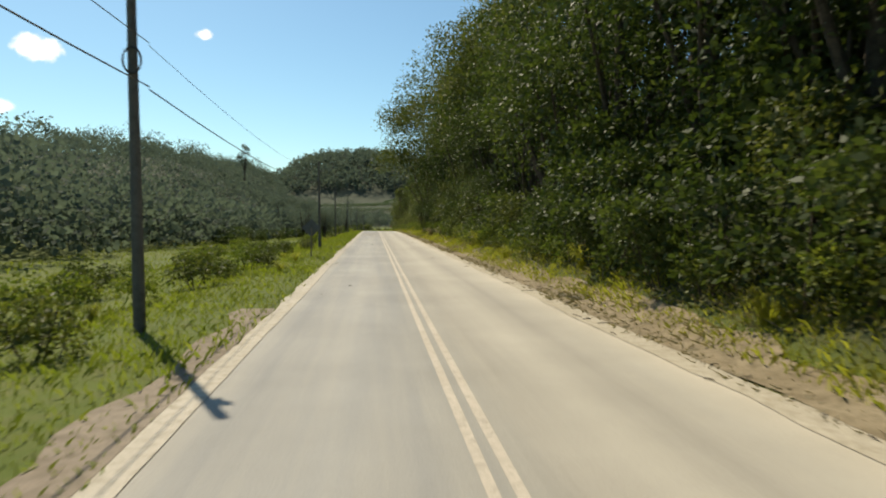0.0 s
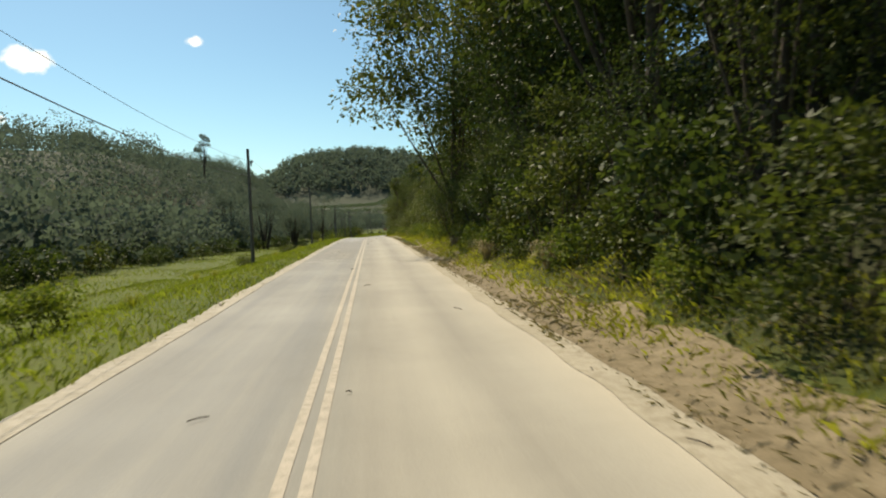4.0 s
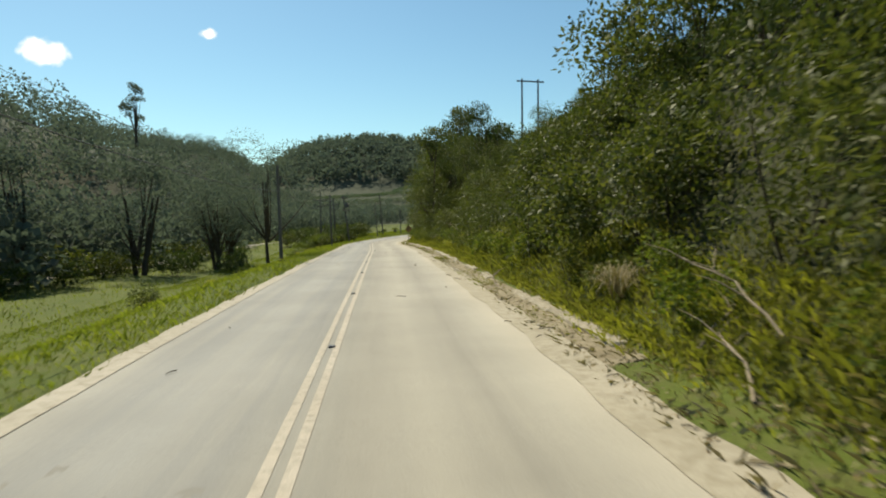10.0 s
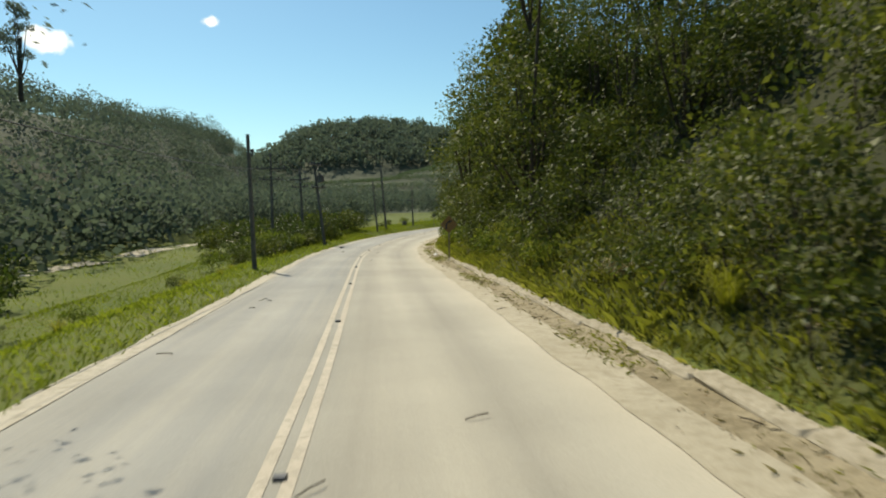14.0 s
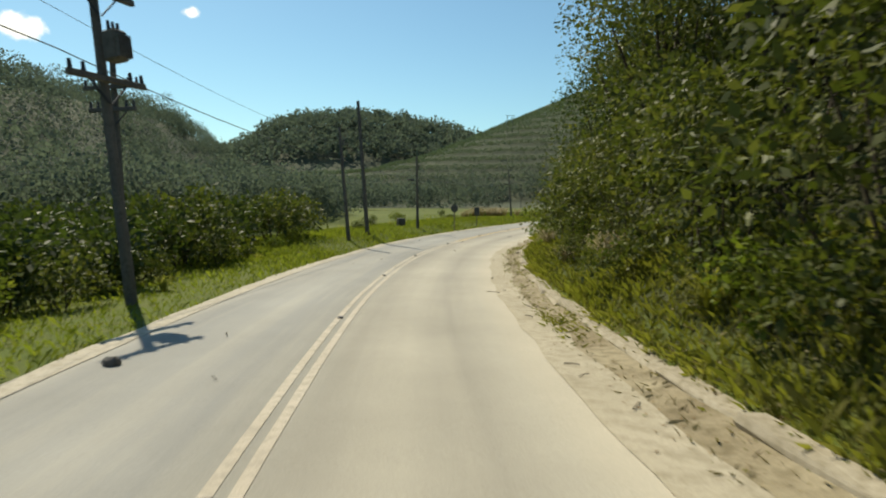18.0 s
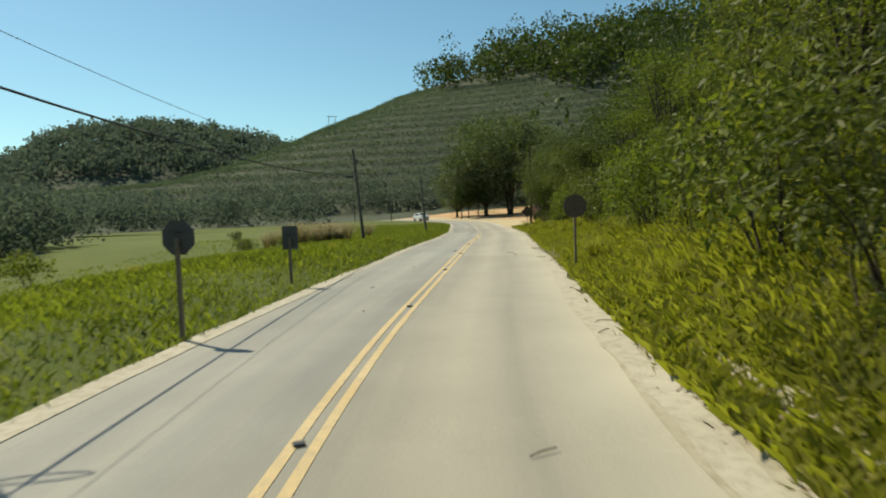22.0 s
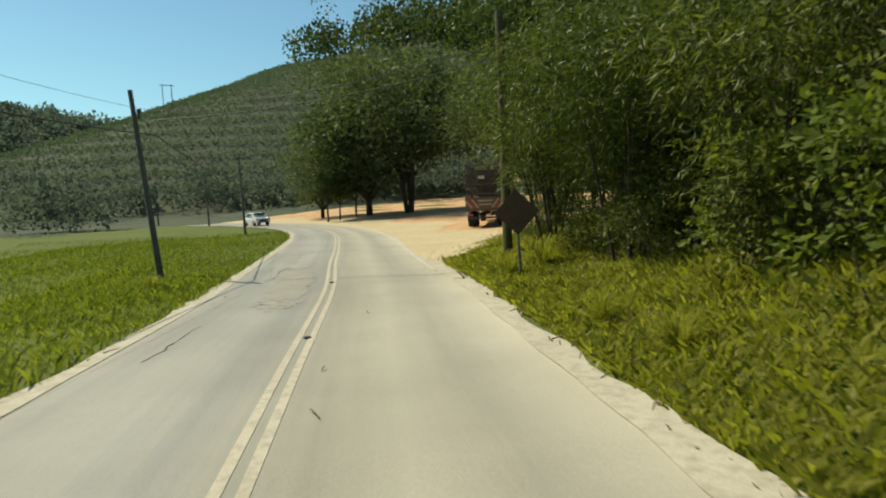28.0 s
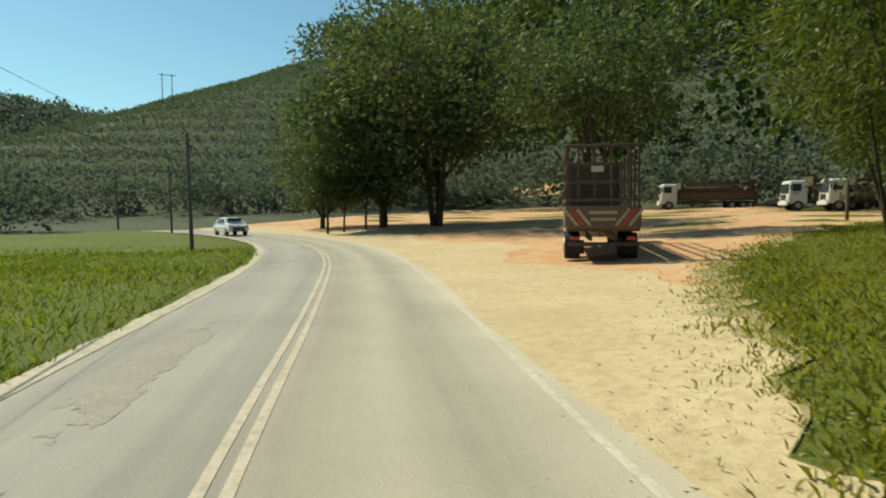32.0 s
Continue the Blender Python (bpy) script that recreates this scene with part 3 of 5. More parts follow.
def make_tree(seed, tall, wide, mat, label, n_lobes=13, per=330, leaf=0.30, bare=0.35, stems=1, aspect=0.5, droop=0.3, flat=0.9, trunk_r=None, core=34, lobe=(0.16, 0.26)):
    r = np.random.default_rng(seed)
    top = empty("tree", Matrix(), label, "tree")
    trunk_r = trunk_r or 0.018 * tall + 0.05
    cz = tall * (bare + (1 - bare) * 0.5)
    cs = lobes(r, n_lobes, (0, 0, cz), 1.0, 1.0)
    cs[:, :2] *= wide * 0.36
    cs[:, 2] = cz + (cs[:, 2] - cz) * tall * (1 - bare) * 0.42 * flat
    rad = r.uniform(lobe[0], lobe[1], n_lobes) * wide
    bits = []
    for k in range(stems):
        off = r.normal(size=2) * (0.25 if stems > 1 else 0)
        z = np.linspace(-0.4, cz, 7)
        bend = r.normal(size=2) * 0.05 * tall
        p = np.stack([off[0] * (1 + z * 0.5) + bend[0] * (z / tall) ** 2, off[1] * (1 + z * 0.5) + bend[1] * (z / tall) ** 2, z], 1)
        bits.append(tube(p, trunk_r * np.linspace(1.15, 0.45, 7) * (0.7 if stems > 1 else 1), 8))
    base = np.array([0, 0, tall * bare * 0.9])
    bits.append(branches(r, base, cs[:8], trunk_r * 0.45))
    mesh_object("trunk", *join(bits), BARK, top, True)
    mesh_object("crown", *crown_mesh(r, cs, rad, per, leaf, aspect, droop, core), mat, top)
    return top


def make_shrub(seed, tall, wide, mat, label, n_lobes=7, per=300, leaf=0.17, aspect=0.45, droop=0.35, name="shrub"):
    r = np.random.default_rng(seed)
    top = empty(name, Matrix(), label, "shrub")
    cs = lobes(r, n_lobes, (0, 0, tall * 0.5), 1.0, 1.0)
    cs[:, :2] *= wide * 0.34
    cs[:, 2] = tall * 0.5 + (cs[:, 2] - tall * 0.5) * tall * 0.33
    rad = r.uniform(0.2, 0.3, n_lobes) * wide * 0.85
    if name == "bamboo":
        for c in cs:
            mesh_object("culm", *branches(r, np.array([0.12 * c[0], 0.12 * c[1], -0.3]), [c], 0.035, 5), BARK, top)
    else:
        mesh_object("woody_base", *branches(r, np.array([0, 0, -0.3]), cs[:1] if name == "weed_clump" else cs[:6], 0.035, 4), BARK, top)
    mesh_object("foliage", *crown_mesh(r, cs, rad, per, leaf, aspect, droop, 14), mat, top)
    return top


placed = {}


def place(proto, x, y, turn, size, sink=0.1, z=None):
    """The first place takes the original, later ones a copy."""
    zz = (float(height(x, y)[0]) if z is None else z) - sink
    m = pose(x, y, zz, 0, 0, turn) @ Matrix.Diagonal((size, size, size, 1))
    if proto.name not in placed:
        placed[proto.name] = 1
        proto.matrix_basis = m
        return proto
    ob = copy_thing(proto, m)
    ob.scale = (size, size, size)
    return ob


def group(proto, name):
    return tagged(proto, group=name)


R_TREES = "trees on the bank beside the road"
tall_trees = [group(make_tree(10 + k, 12.5, 8.5, m, "tall leafy tree on the steep bank", 15, 280, 0.31, 0.12), R_TREES)
              for k, m in enumerate((LEAF_DARK, LEAF_MID, LEAF_DARK, LEAF_MID))]
S_GROUP = "shrubs on the bank"
bank_shrubs = [group(make_shrub(30 + k, t, w, m, lab, 9, 170, lf * 0.95, asp, dr), S_GROUP) for k, (t, w, m, lab, lf, asp, dr) in enumerate([
    (4.2, 4.2, LEAF_MID, "dense green shrub on the bank", 0.19, 0.5, 0.3),
    (3.6, 3.8, LEAF_DARK, "dark leafy shrub on the bank", 0.20, 0.55, 0.3),
    (4.6, 4.0, LEAF_MID, "green shrub with long drooping leaves", 0.19, 0.28, 0.9),
    (3.2, 3.6, LEAF_MID, "broad-leaved shrub on the bank", 0.17, 0.6, 0.5),
    (3.8, 4.0, LEAF_LIGHT, "sunlit yellow-green shrub on the bank", 0.18, 0.45, 0.4)])]
r = np.random.default_rng(3)
# shrubs in two rows up the bank
for s in np.arange(-6, 313, 3.6):
    for row, dd in enumerate((6.7, 10.0, 14.0, 12.0, 8.4)):
        if (row == 1 and s < 88) or (row == 2 and not 100 < s < 260) or (row == 3 and not 104 < s < 206) or (row in (2, 3) and round((s + 6) / 3.6) % 2) or (row == 4 and not 92 < s < 246):
            continue
        if s > 250:
            dd += 1.6 * min(1, (s - 250) / 15)
        x, y = at_road(s + r.uniform(-1, 1), dd + r.uniform(-0.8, 0.8))
        # dark leaves early, light ones at the bend: shade and sun as colour
        k = int(r.choice([0, 2, 4, 4])) if s > 240 else int(r.choice([0, 2, 3])) if s > 85 else int(r.choice([0, 1, 1, 3]))
        place(bank_shrubs[k], float(x), float(y), r.uniform(0, 360), r.uniform(0.75, 1.25) * ((1.35 if row in (2, 3) else 1.0) if not 148 < s < 190 else 0.8), 0.5)
# all-dark shrubs: the wood's inner shade is in their leaf colour
for s in np.arange(-6, 30, 2.6):
    for dd in (5.9, 8.2):
        x, y = at_road(s + r.uniform(-0.8, 0.8), dd + r.uniform(-0.3, 0.4))
        place(bank_shrubs[1], float(x), float(y), r.uniform(0, 360), r.uniform(0.75, 1.0) + 0.07 * (dd - 5.9) * 3, 0.4)
weeds = [group(make_shrub(38 + k, 1.6, 1.8, m, "low leafy weeds at the foot of the bank", 7, 90, 0.12, 0.5, 0.2, "weed_clump"), "weeds at the foot of the bank") for k, m in enumerate((LEAF_MID, LEAF_LIGHT))]
for s in np.arange(-4, 250, 2.6):
    x, y = at_road(s + r.uniform(-1, 1), 5.8 + r.uniform(-0.25, 0.5))
    place(weeds[int(r.integers(0, 2))], float(x), float(y), r.uniform(0, 360), r.uniform(0.75, 1.2), 0.25)
for s in np.arange(-10, 316, 6.5):
    if s < 208:
        continue
    for dd in (17.0,):
        x, y = at_road(s + r.uniform(-2, 2), dd + r.uniform(-1.5, 1.5) + (3 if s > 250 else 0))
        big = float(np.interp(s, [0, 80, 112, 176, 185, 215, 240, 330], [1.45, 1.4, 0.8, 0.6, 0.7, 0.75, 0.7, 0.85]))
        place(tall_trees[int(r.integers(0, 4))], float(x), float(y), r.uniform(0, 360), big * r.uniform(0.8, 1.2), 0.4)


def scatter_leaves(name, n, s0, s1, d0, d1, size, mat, label, seed, lift=0.5, aspect=0.5, power=1.0):
    q = np.random.default_rng(seed)
    s, d = q.uniform(s0, s1, n), d0 + (d1 - d0) * q.uniform(0, 1, n) ** power
    d = d + np.where(s > 250, np.minimum((s - 250) / 30, 1) * 1.6, 0)
    x, y = at_road(s, d)
    z = height(x, y, s, d) + q.uniform(0, lift, n) * (0.5 + 0.5 * (wob(x, y, 0.9, seed) + 1))
    v, f = leaves(np.stack([x, y, z], 1), size, q, np.array([[-0.3, -0.3, 0.6]]), aspect, -0.2)
    return tagged(mesh_object(name, v, f, mat), label, "undergrowth", kind="stuff")


# dark leaf colour stands in for shade under the canopies
scatter_leaves("undergrowth", 34000, -6, 86, 5.6, 12, 0.14, LEAF_DARK, "dark leafy undergrowth below the tall trees", 5, 1.1)
scatter_leaves("undergrowth", 20000, 244, 314, 6.5, 16, 0.16, LEAF_LIGHT, "sunlit creepers over the bank at the bend", 9, 0.9)
scatter_leaves("undergrowth", 60000, 84, 314, 6.4, 15, 0.14, LEAF_MID, "tangled leafy undergrowth covering the bank", 8, 1.1)
scatter_leaves("undergrowth", 44000, 118, 215, 8, 30, 0.26, LEAF_MID, "creepers over the upper slope of the bank", 10, 1.2)
scatter_leaves("undergrowth", 24000, 60, 312, 6.3, 13, 0.11, LEAF_MID, "green creepers over the bank", 6, 0.9, 0.3)


BLADE_DROP = leaf_mat("litter_blade", (0.15, 0.12, 0.065), (0.215, 0.175, 0.10), (0.30, 0.25, 0.155), 0.15, 0.8)


def grass(name, n, s0, s1, d0, d1, h, mat, label, seed, width=0.022, lean=0.5, power=1.0, clump=0.0):
    q = np.random.default_rng(seed)
    s, d = q.uniform(s0, s1, n), d0 + (d1 - d0) * q.uniform(0, 1, n) ** power
    x, y = at_road(s, d)
    keep = wob(x, y, 0.5, seed) + q.uniform(-1, 1, n) * 0.9 > clump - 0.9
    x, y, s, d = x[keep], y[keep], s[keep], d[keep]
    z = height(x, y, s, d)
    hh = h * (0.75 + 0.4 * wob(x, y, 0.35, seed + 1))
    v, f = blades(x, y, z, hh, q, width, lean)
    return tagged(mesh_object(name, v, f, mat), label, "grass", kind="stuff")


grass("grass", 125000, -6, 350, -13, -3.2, 0.17, BLADE, "short green grass on the left verge", 11, 0.022, 0.7, 2.3)
grass("grass", 42000, -6, 360, -24, -7, 0.22, BLADE, "green grass of the field below the road", 14, 0.06, 0.6, 1.3)
grass("grass", 46000, -6, 130, 4.4, 7.0, 0.26, BLADE_OLIVE, "thin grass at the foot of the bank", 17, 0.013, 0.8, 0.8, 0.2)
grass("grass", 56000, 118, 250, 4.8, 7.6, 0.36, BLADE_BANK, "long yellow-green grass along the bank", 12, 0.014, 0.8, 1.0)
grass("grass", 95000, 245, 316, 3.9, 9.5, 0.36, BLADE_OLIVE, "long bright grass on the wide verge", 15, 0.018, 0.8, 1.3)
grass("grass", 60000, 226, 322, -9, -3.3, 0.28, BLADE, "thick green grass on the verge of the bend", 19, 0.02, 0.7, 1.2)
grass("grass", 36000, 306, 352, -20, -3.3, 0.24, BLADE, "green grass in the field inside the bend", 25, 0.03, 0.7, 1.4)
grass("grass", 55000, -6, 232, -7.5, -3.3, 0.22, BLADE, "rough green grass along the road", 20, 0.02, 0.7, 1.2)
grass("dry_grass", 22000, -6, 130, 3.7, 6.2, 0.16, BLADE_DRY, "dry straw and stalks below the trees", 18, 0.018, 1.8, 1.0, 0.1)
grass("dry_grass", 4000, 250, 316, 3.7, 7.5, 0.22, BLADE_DRY, "dry straw among the long grass", 16, 0.02, 1.0, 1.0, 0.3)
grass("grass", 30000, 125, 252, 3.85, 4.62, 0.12, BLADE_BANK, "tufts of grass along the gutter", 24, 0.018, 1.5, 1.0, 1.3)
grass("dry_grass", 34000, 125, 252, 3.8, 4.65, 0.045, BLADE_DROP, "brown leaf litter lying in patches along the gutter", 29, 0.03, 2.2, 1.0, 1.0)
grass("grass", 9000, 125, 252, 4.7, 5.1, 0.2, BLADE_BANK, "grass hanging over the broken kerb", 30, 0.014, 1.3, 1.0, 0.3)
grass("dry_grass", 12000, 125, 250, 3.8, 6.2, 0.12, BLADE_DRY, "dry straw and stalks at the foot of the bank", 13, 0.02, 1.6, 1.0, 0.2)


# ---- wooded hills ----
def woods(name, x, y, rad, per, size, mat, label, seed, base=None, lift=0.75):
    q = np.random.default_rng(seed)
    n = len(x)
    z = height(x, y) if base is None else base
    rr = rad * q.uniform(0.7, 1.35, n)
    tall = rr * q.uniform(0.9, 1.6, n)
    o = unit(q.normal(size=(n, per, 3)))
    o[..., 2] = np.abs(o[..., 2]) * 1.15 - 0.25
    c = np.stack([x, y, z + tall * lift], 1)
    p = c[:, None] + o * (rr[:, None, None] * np.array([1, 1, 1.0])) * q.uniform(0.75, 1.08, (n, per, 1))
    p[..., 2] = c[:, None, 2] + (p[..., 2] - c[:, None, 2]) * (tall / rr)[:, None]
    v, f = leaves(p.reshape(-1, 3), size, q, o.reshape(-1, 3), 0.8, 0.0)
    return tagged(mesh_object(name, v, f, mat), label, "woods", kind="stuff")


q = np.random.default_rng(21)
n = 1150
hx, hy = -27 - 85 * q.uniform(0, 1, n), q.uniform(10, 640, n)
hx = hx + np.interp(hy, [-200, 240, 300, 400, 700], [0, 0, -5, -13, -33])
woods("hill_woods", hx, hy, 4.0, 140, 0.62, LEAF_HAZE, "dark woods covering the hill across the valley", 22, None, 0.5)
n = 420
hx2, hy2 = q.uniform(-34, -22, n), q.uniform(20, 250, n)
woods("hill_woods", hx2, hy2, 3.0, 90, 0.6, LEAF_HAZE, "mixed trees along the foot of the wooded hill", 23, None, 0.45)

bx = np.interp(q.uniform(0, 1, 280), [0, 0.25, 0.5, 0.75, 1.0], [0, 1, 2, 3, 4])
wx0, wy0 = np.interp(bx, range(5), [-15, -9.5, -5, -2.0, 0.5]), np.interp(bx, range(5), [249, 262, 275, 292, 322])
back = 24 * q.uniform(0, 1, 280) ** 1.4
for lift, seed in ((0.3, 31), (0.7, 32)):
    woods("hill_woods", wx0 - 0.93 * back - 3.5, wy0 + 0.35 * back, 2.7, 150, 0.36, LEAF_HAZE, "dense dark woods at the edge of the low field", seed, None, lift)

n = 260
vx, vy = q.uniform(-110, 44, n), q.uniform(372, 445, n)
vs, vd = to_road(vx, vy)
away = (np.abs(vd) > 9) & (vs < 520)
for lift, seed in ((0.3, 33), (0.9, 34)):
    woods("hill_woods", vx[away], vy[away], 3.0, 90, 0.6, LEAF_HAZE, "trees and bushes at the far end of the field", seed, None, lift)

# far dome-shaped hill
dx, dy = np.meshgrid(np.arange(-420, 430, 14.0), np.arange(820, 1330, 14.0), indexing="xy")
def dome(x, y):
    e = np.interp(x, [-420, -230, -150, -105, -40, 20, 80, 140, 250, 420], [17, 33, 58, 88, 99, 99, 90, 73, 53, 25])
    return e * np.exp(-((y - 1060) / 190.0) ** 2)
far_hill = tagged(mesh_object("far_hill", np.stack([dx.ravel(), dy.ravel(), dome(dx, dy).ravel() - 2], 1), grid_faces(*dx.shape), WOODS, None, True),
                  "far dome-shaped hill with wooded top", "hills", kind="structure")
n = 1500
wx, wy = q.uniform(-240, 230, n), q.uniform(880, 1075, n)
woods("far_woods", wx, wy, 7.0, 36, 3.0, LEAF_HAZE, "far woods on the dome-shaped hill", 24, dome(wx, wy) - 1)

# plantation: rows of low bushes along the contours
px, py = np.meshgrid(np.arange(-60, 300, 1.2), np.arange(300, 600, 1.2), indexing="xy")
px, py = px.ravel() + q.uniform(-0.3, 0.3, px.size), py.ravel() + q.uniform(-0.3, 0.3, px.size)
fdp = foot_distance(px, py)
ok = (fdp > 9) & (fdp < 220)
px, py, fdp = px[ok], py[ok], fdp[ok]
pz = height(px, py)
rowp = (pz / 4.2 + 0.25 * wob(px, py, 0.02)) % 1.0
wooded = ((pz > 60 + 2.5 * wob(px, py, 0.05)) & (px > 139)) | (px > 165) | ((px > 92) & (py < 425) & (fdp < 26))
ok = (rowp < 0.5) & ~wooded & (fdp < 215)
woods("plantation", px[ok], py[ok], 0.75, 11, 0.5, LEAF_ROW_HAZE, "rows of low bushes planted along the hill's contours", 25, pz[ok], 0.4)
ok = wooded & (q.uniform(0, 1, len(px)) < 0.022)
for lift, seed in ((0.3, 26), (1.1, 28), (2.0, 29)):
    few = q.uniform(0, 1, int(ok.sum())) < (1.0 if lift < 1.5 else 0.7)
    woods("hill_woods", px[ok][few], py[ok][few], 5.0, 46, 1.6, LEAF_DARK, "dark tall woods on the top of the plantation hill", seed, pz[ok][few], lift)
t = q.uniform(0, 1, 300)
seg = np.r_[0, np.cumsum(np.hypot(*np.diff(FOOT[:9], axis=0).T))]
fx1, fy1 = np.interp(t * seg[-1], seg, FOOT[:9, 0]), np.interp(t * seg[-1], seg, FOOT[:9, 1])
woods("hill_woods", fx1 + q.uniform(-6, 6, 300), fy1 + q.uniform(-2, 12, 300), 3.0, 150, 0.6, LEAF_HAZE, "belt of trees at the foot of the plantation hill", 27, None, 0.6)
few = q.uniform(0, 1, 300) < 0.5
woods("hill_woods", fx1[few] + q.uniform(-9, 3, few.sum()), fy1[few] + q.uniform(-14, 4, few.sum()), 3.6, 170, 0.6, LEAF_HAZE, "taller trees in the belt below the plantation", 35, None, 1.3)

# ---- yard ----
EDGE = np.array([(40, 302), (43.0, 306.3), (44.2, 307.4), (45.1, 308.4), (46.7, 309.8), (48.6, 311.5), (52.4, 314.9), (56, 317.2), (60, 318.6), (65.8, 320.6), (78.3, 324.4), (120, 330)], float)
es, ed = to_road(EDGE[:, 0], EDGE[:, 1])
order = np.argsort(es)
ysn = np.arange(304.0, 391.0, 0.35)
dend = np.interp(ysn, es[order], np.maximum.accumulate(ed[order])) + 0.35 * wob(ysn, ysn * 0, 1.1) + 0.25 * wob(ysn, ysn * 0, 3.1) + 0.15 * np.random.default_rng(3).normal(size=len(ysn))
dend = dend + 0.4 * smooth(311, 318, ysn)
dend = np.where(ysn > es.max() - 1, 70.0, np.maximum(dend, 3.5))
bands = [("yellowish sandy apron between road and yard", APRON, lambda dmax, s: (np.full_like(dmax, 3.3), np.minimum(dmax, 8.5 + 2.0 * wob(s, s * 0, 0.35)))),
         ("bare orange earth of the truck yard", EARTH, lambda dmax, s: (np.minimum(dmax, 8.5 + 2.0 * wob(s, s * 0, 0.35)), dmax))]
for lab, mat, cut in bands:
    d0, d1 = cut(dend, ysn)
    V = np.linspace(0, 1, 60)[None] ** 1.5
    D = d0[:, None] + (d1 - d0)[:, None] * V
    S_ = np.broadcast_to(ysn[:, None], D.shape)
    yx, yy = at_road(S_.ravel(), D.ravel())
    yz = height(yx, yy, S_.ravel(), D.ravel()) + 0.018
    tagged(mesh_object("yard", np.stack([yx, yy, yz], 1), grid_faces(*D.shape), mat, None, True), lab, "yard", kind="structure")
EDGE_SOIL = two_scale("thin_grass_soil", (0.27, 0.23, 0.10), (0.38, 0.32, 0.18), (0.17, 0.165, 0.055), 1.6, 6, 0.95, 0.03, 30)
fr = (ysn > 317) & (ysn < es.max() - 1.2)
fs, fd_ = ysn[fr], dend[fr]
fq = np.random.default_rng(8)
D = fd_[:, None] + smooth(317, 326, fs)[:, None] * np.stack([-0.1 - 0.5 * fq.uniform(0, 1, len(fs)) ** 2, 0 * fs + 0.2, 0 * fs + 0.45, 0.6 + 0.3 * fq.uniform(0, 1, len(fs))], 1)
S_ = np.broadcast_to(fs[:, None], D.shape)
yx, yy = at_road(S_.ravel(), D.ravel())
yz = height(yx, yy, S_.ravel(), D.ravel()) + 0.026
tagged(mesh_object("leaf_litter", np.stack([yx, yy, yz], 1), grid_faces(*D.shape), EDGE_SOIL, None, True), "brown litter and thin grass at the yard's edge", "leaf litter", kind="structure")

# ---- trees that stand close over the road ----
B_TREES = "leafy trees leaning over the bank"
bank_trees = [group(make_tree(50 + k, 11.0, 8.0, m, "leafy tree with foliage down to the bank", 20, 290, 0.165, 0.02, core=24), B_TREES)
              for k, m in enumerate((LEAF_DARK, LEAF_DARK, LEAF_MID, LEAF_LIGHT))]
wall_trees = [group(make_tree(55 + k, 18.0, 12.0, m, "tall dense tree with leaves down to the ground", 52, 240, 0.25, 0.03, flat=1.1, lobe=(0.12, 0.19)), B_TREES) for k, m in enumerate((LEAF_DARK, LEAF_MID))]
for s in np.arange(-5, 100, 7.0):
    x, y = at_road(s + r.uniform(-1.5, 1.5), 11.6 + r.uniform(-0.8, 0.8))
    place(wall_trees[int(r.choice([0, 1, 1]))], float(x), float(y), r.uniform(0, 360), r.uniform(0.9, 1.1), 0.6)
for s in np.arange(-8, 262, 4.6):
    big = float(np.interp(s, [0, 60, 98, 112, 126, 172, 186, 200, 235, 250, 262], [1.25, 1.25, 1.2, 0.85, 0.5, 0.33, 0.7, 1.0, 0.95, 0.75, 0.68]))
    dd = float(np.interp(s, [0, 95, 115, 130, 172, 188, 200, 235, 262], [9.2, 9.2, 10.0, 11.0, 11.0, 9.8, 9.2, 9.4, 10.8]))
    x, y = at_road(s + r.uniform(-1.5, 1.5), dd + r.uniform(-0.8, 0.8))
    place(bank_trees[int(r.integers(0, 2)) if s < 88 else int(r.choice([0, 1, 2])) if s < 130 else int(r.choice([1, 2, 2])) if s < 236 else int(r.choice([1, 2, 3]))], float(x), float(y), r.uniform(0, 360), big * r.uniform(0.85, 1.15), 0.6)
for s, dd, k in ((196, 9.8, 0.95), (190, 13.0, 0.8), (207, 12.0, 1.0), (222, 13.0, 0.95)):
    x, y = at_road(s, dd)
    place(tall_trees[int(r.integers(0, 4))], float(x), float(y), r.uniform(0, 360), k, 0.4)
for s in np.arange(46, 108, 5.5):
    x, y = at_road(s + r.uniform(-1, 1), 7.2 + r.uniform(-0.5, 0.4))
    place(bank_trees[int(r.choice([0, 1, 2]))], float(x), float(y), r.uniform(0, 360), r.uniform(0.5, 0.66), 0.4)
# one crown reaches far over the road
over = tagged(make_tree(61, 21.0, 17.0, LEAF_MID, "tall tree whose crown hangs over the road", 34, 420, 0.29, 0.12, lobe=(0.12, 0.2), trunk_r=0.2), group=B_TREES)
place(over, 6.4, 92.0, 40, 1.08, 0.4)
place(over, 9.0, 78.0, 170, 1.0, 0.4)
place(over, 9.8, 60.0, 260, 0.95, 0.4)
for x, y, k in ((6.0, 89.6, 0.55), (6.4, 93.4, 0.5), (6.2, 97.5, 0.5), (6.6, 76.0, 0.55)):
    place(bank_trees[int(r.integers(0, 3))], x, y, r.uniform(0, 360), k, 0.4)
slender = tagged(make_tree(64, 12.4, 3.4, LEAF_MID, "slender tree with a small open crown above the bank", 8, 150, 0.24, 0.72, 1, core=4, lobe=(0.16, 0.26), trunk_r=0.10), group=B_TREES)
place(slender, 6.3, 187.0, 10, 1.0, 0.2)
place(slender, 10.5, 196.5, 130, 0.95, 0.2)
verge_crown = tagged(make_tree(65, 8.2, 7.0, LEAF_MID, "round leafy tree leaning over the road's edge", 18, 240, 0.2, 0.16, 2, core=12, lobe=(0.13, 0.21)), group=B_TREES)
place(verge_crown, 6.7, 188.6, 60, 1.0, 0.3)
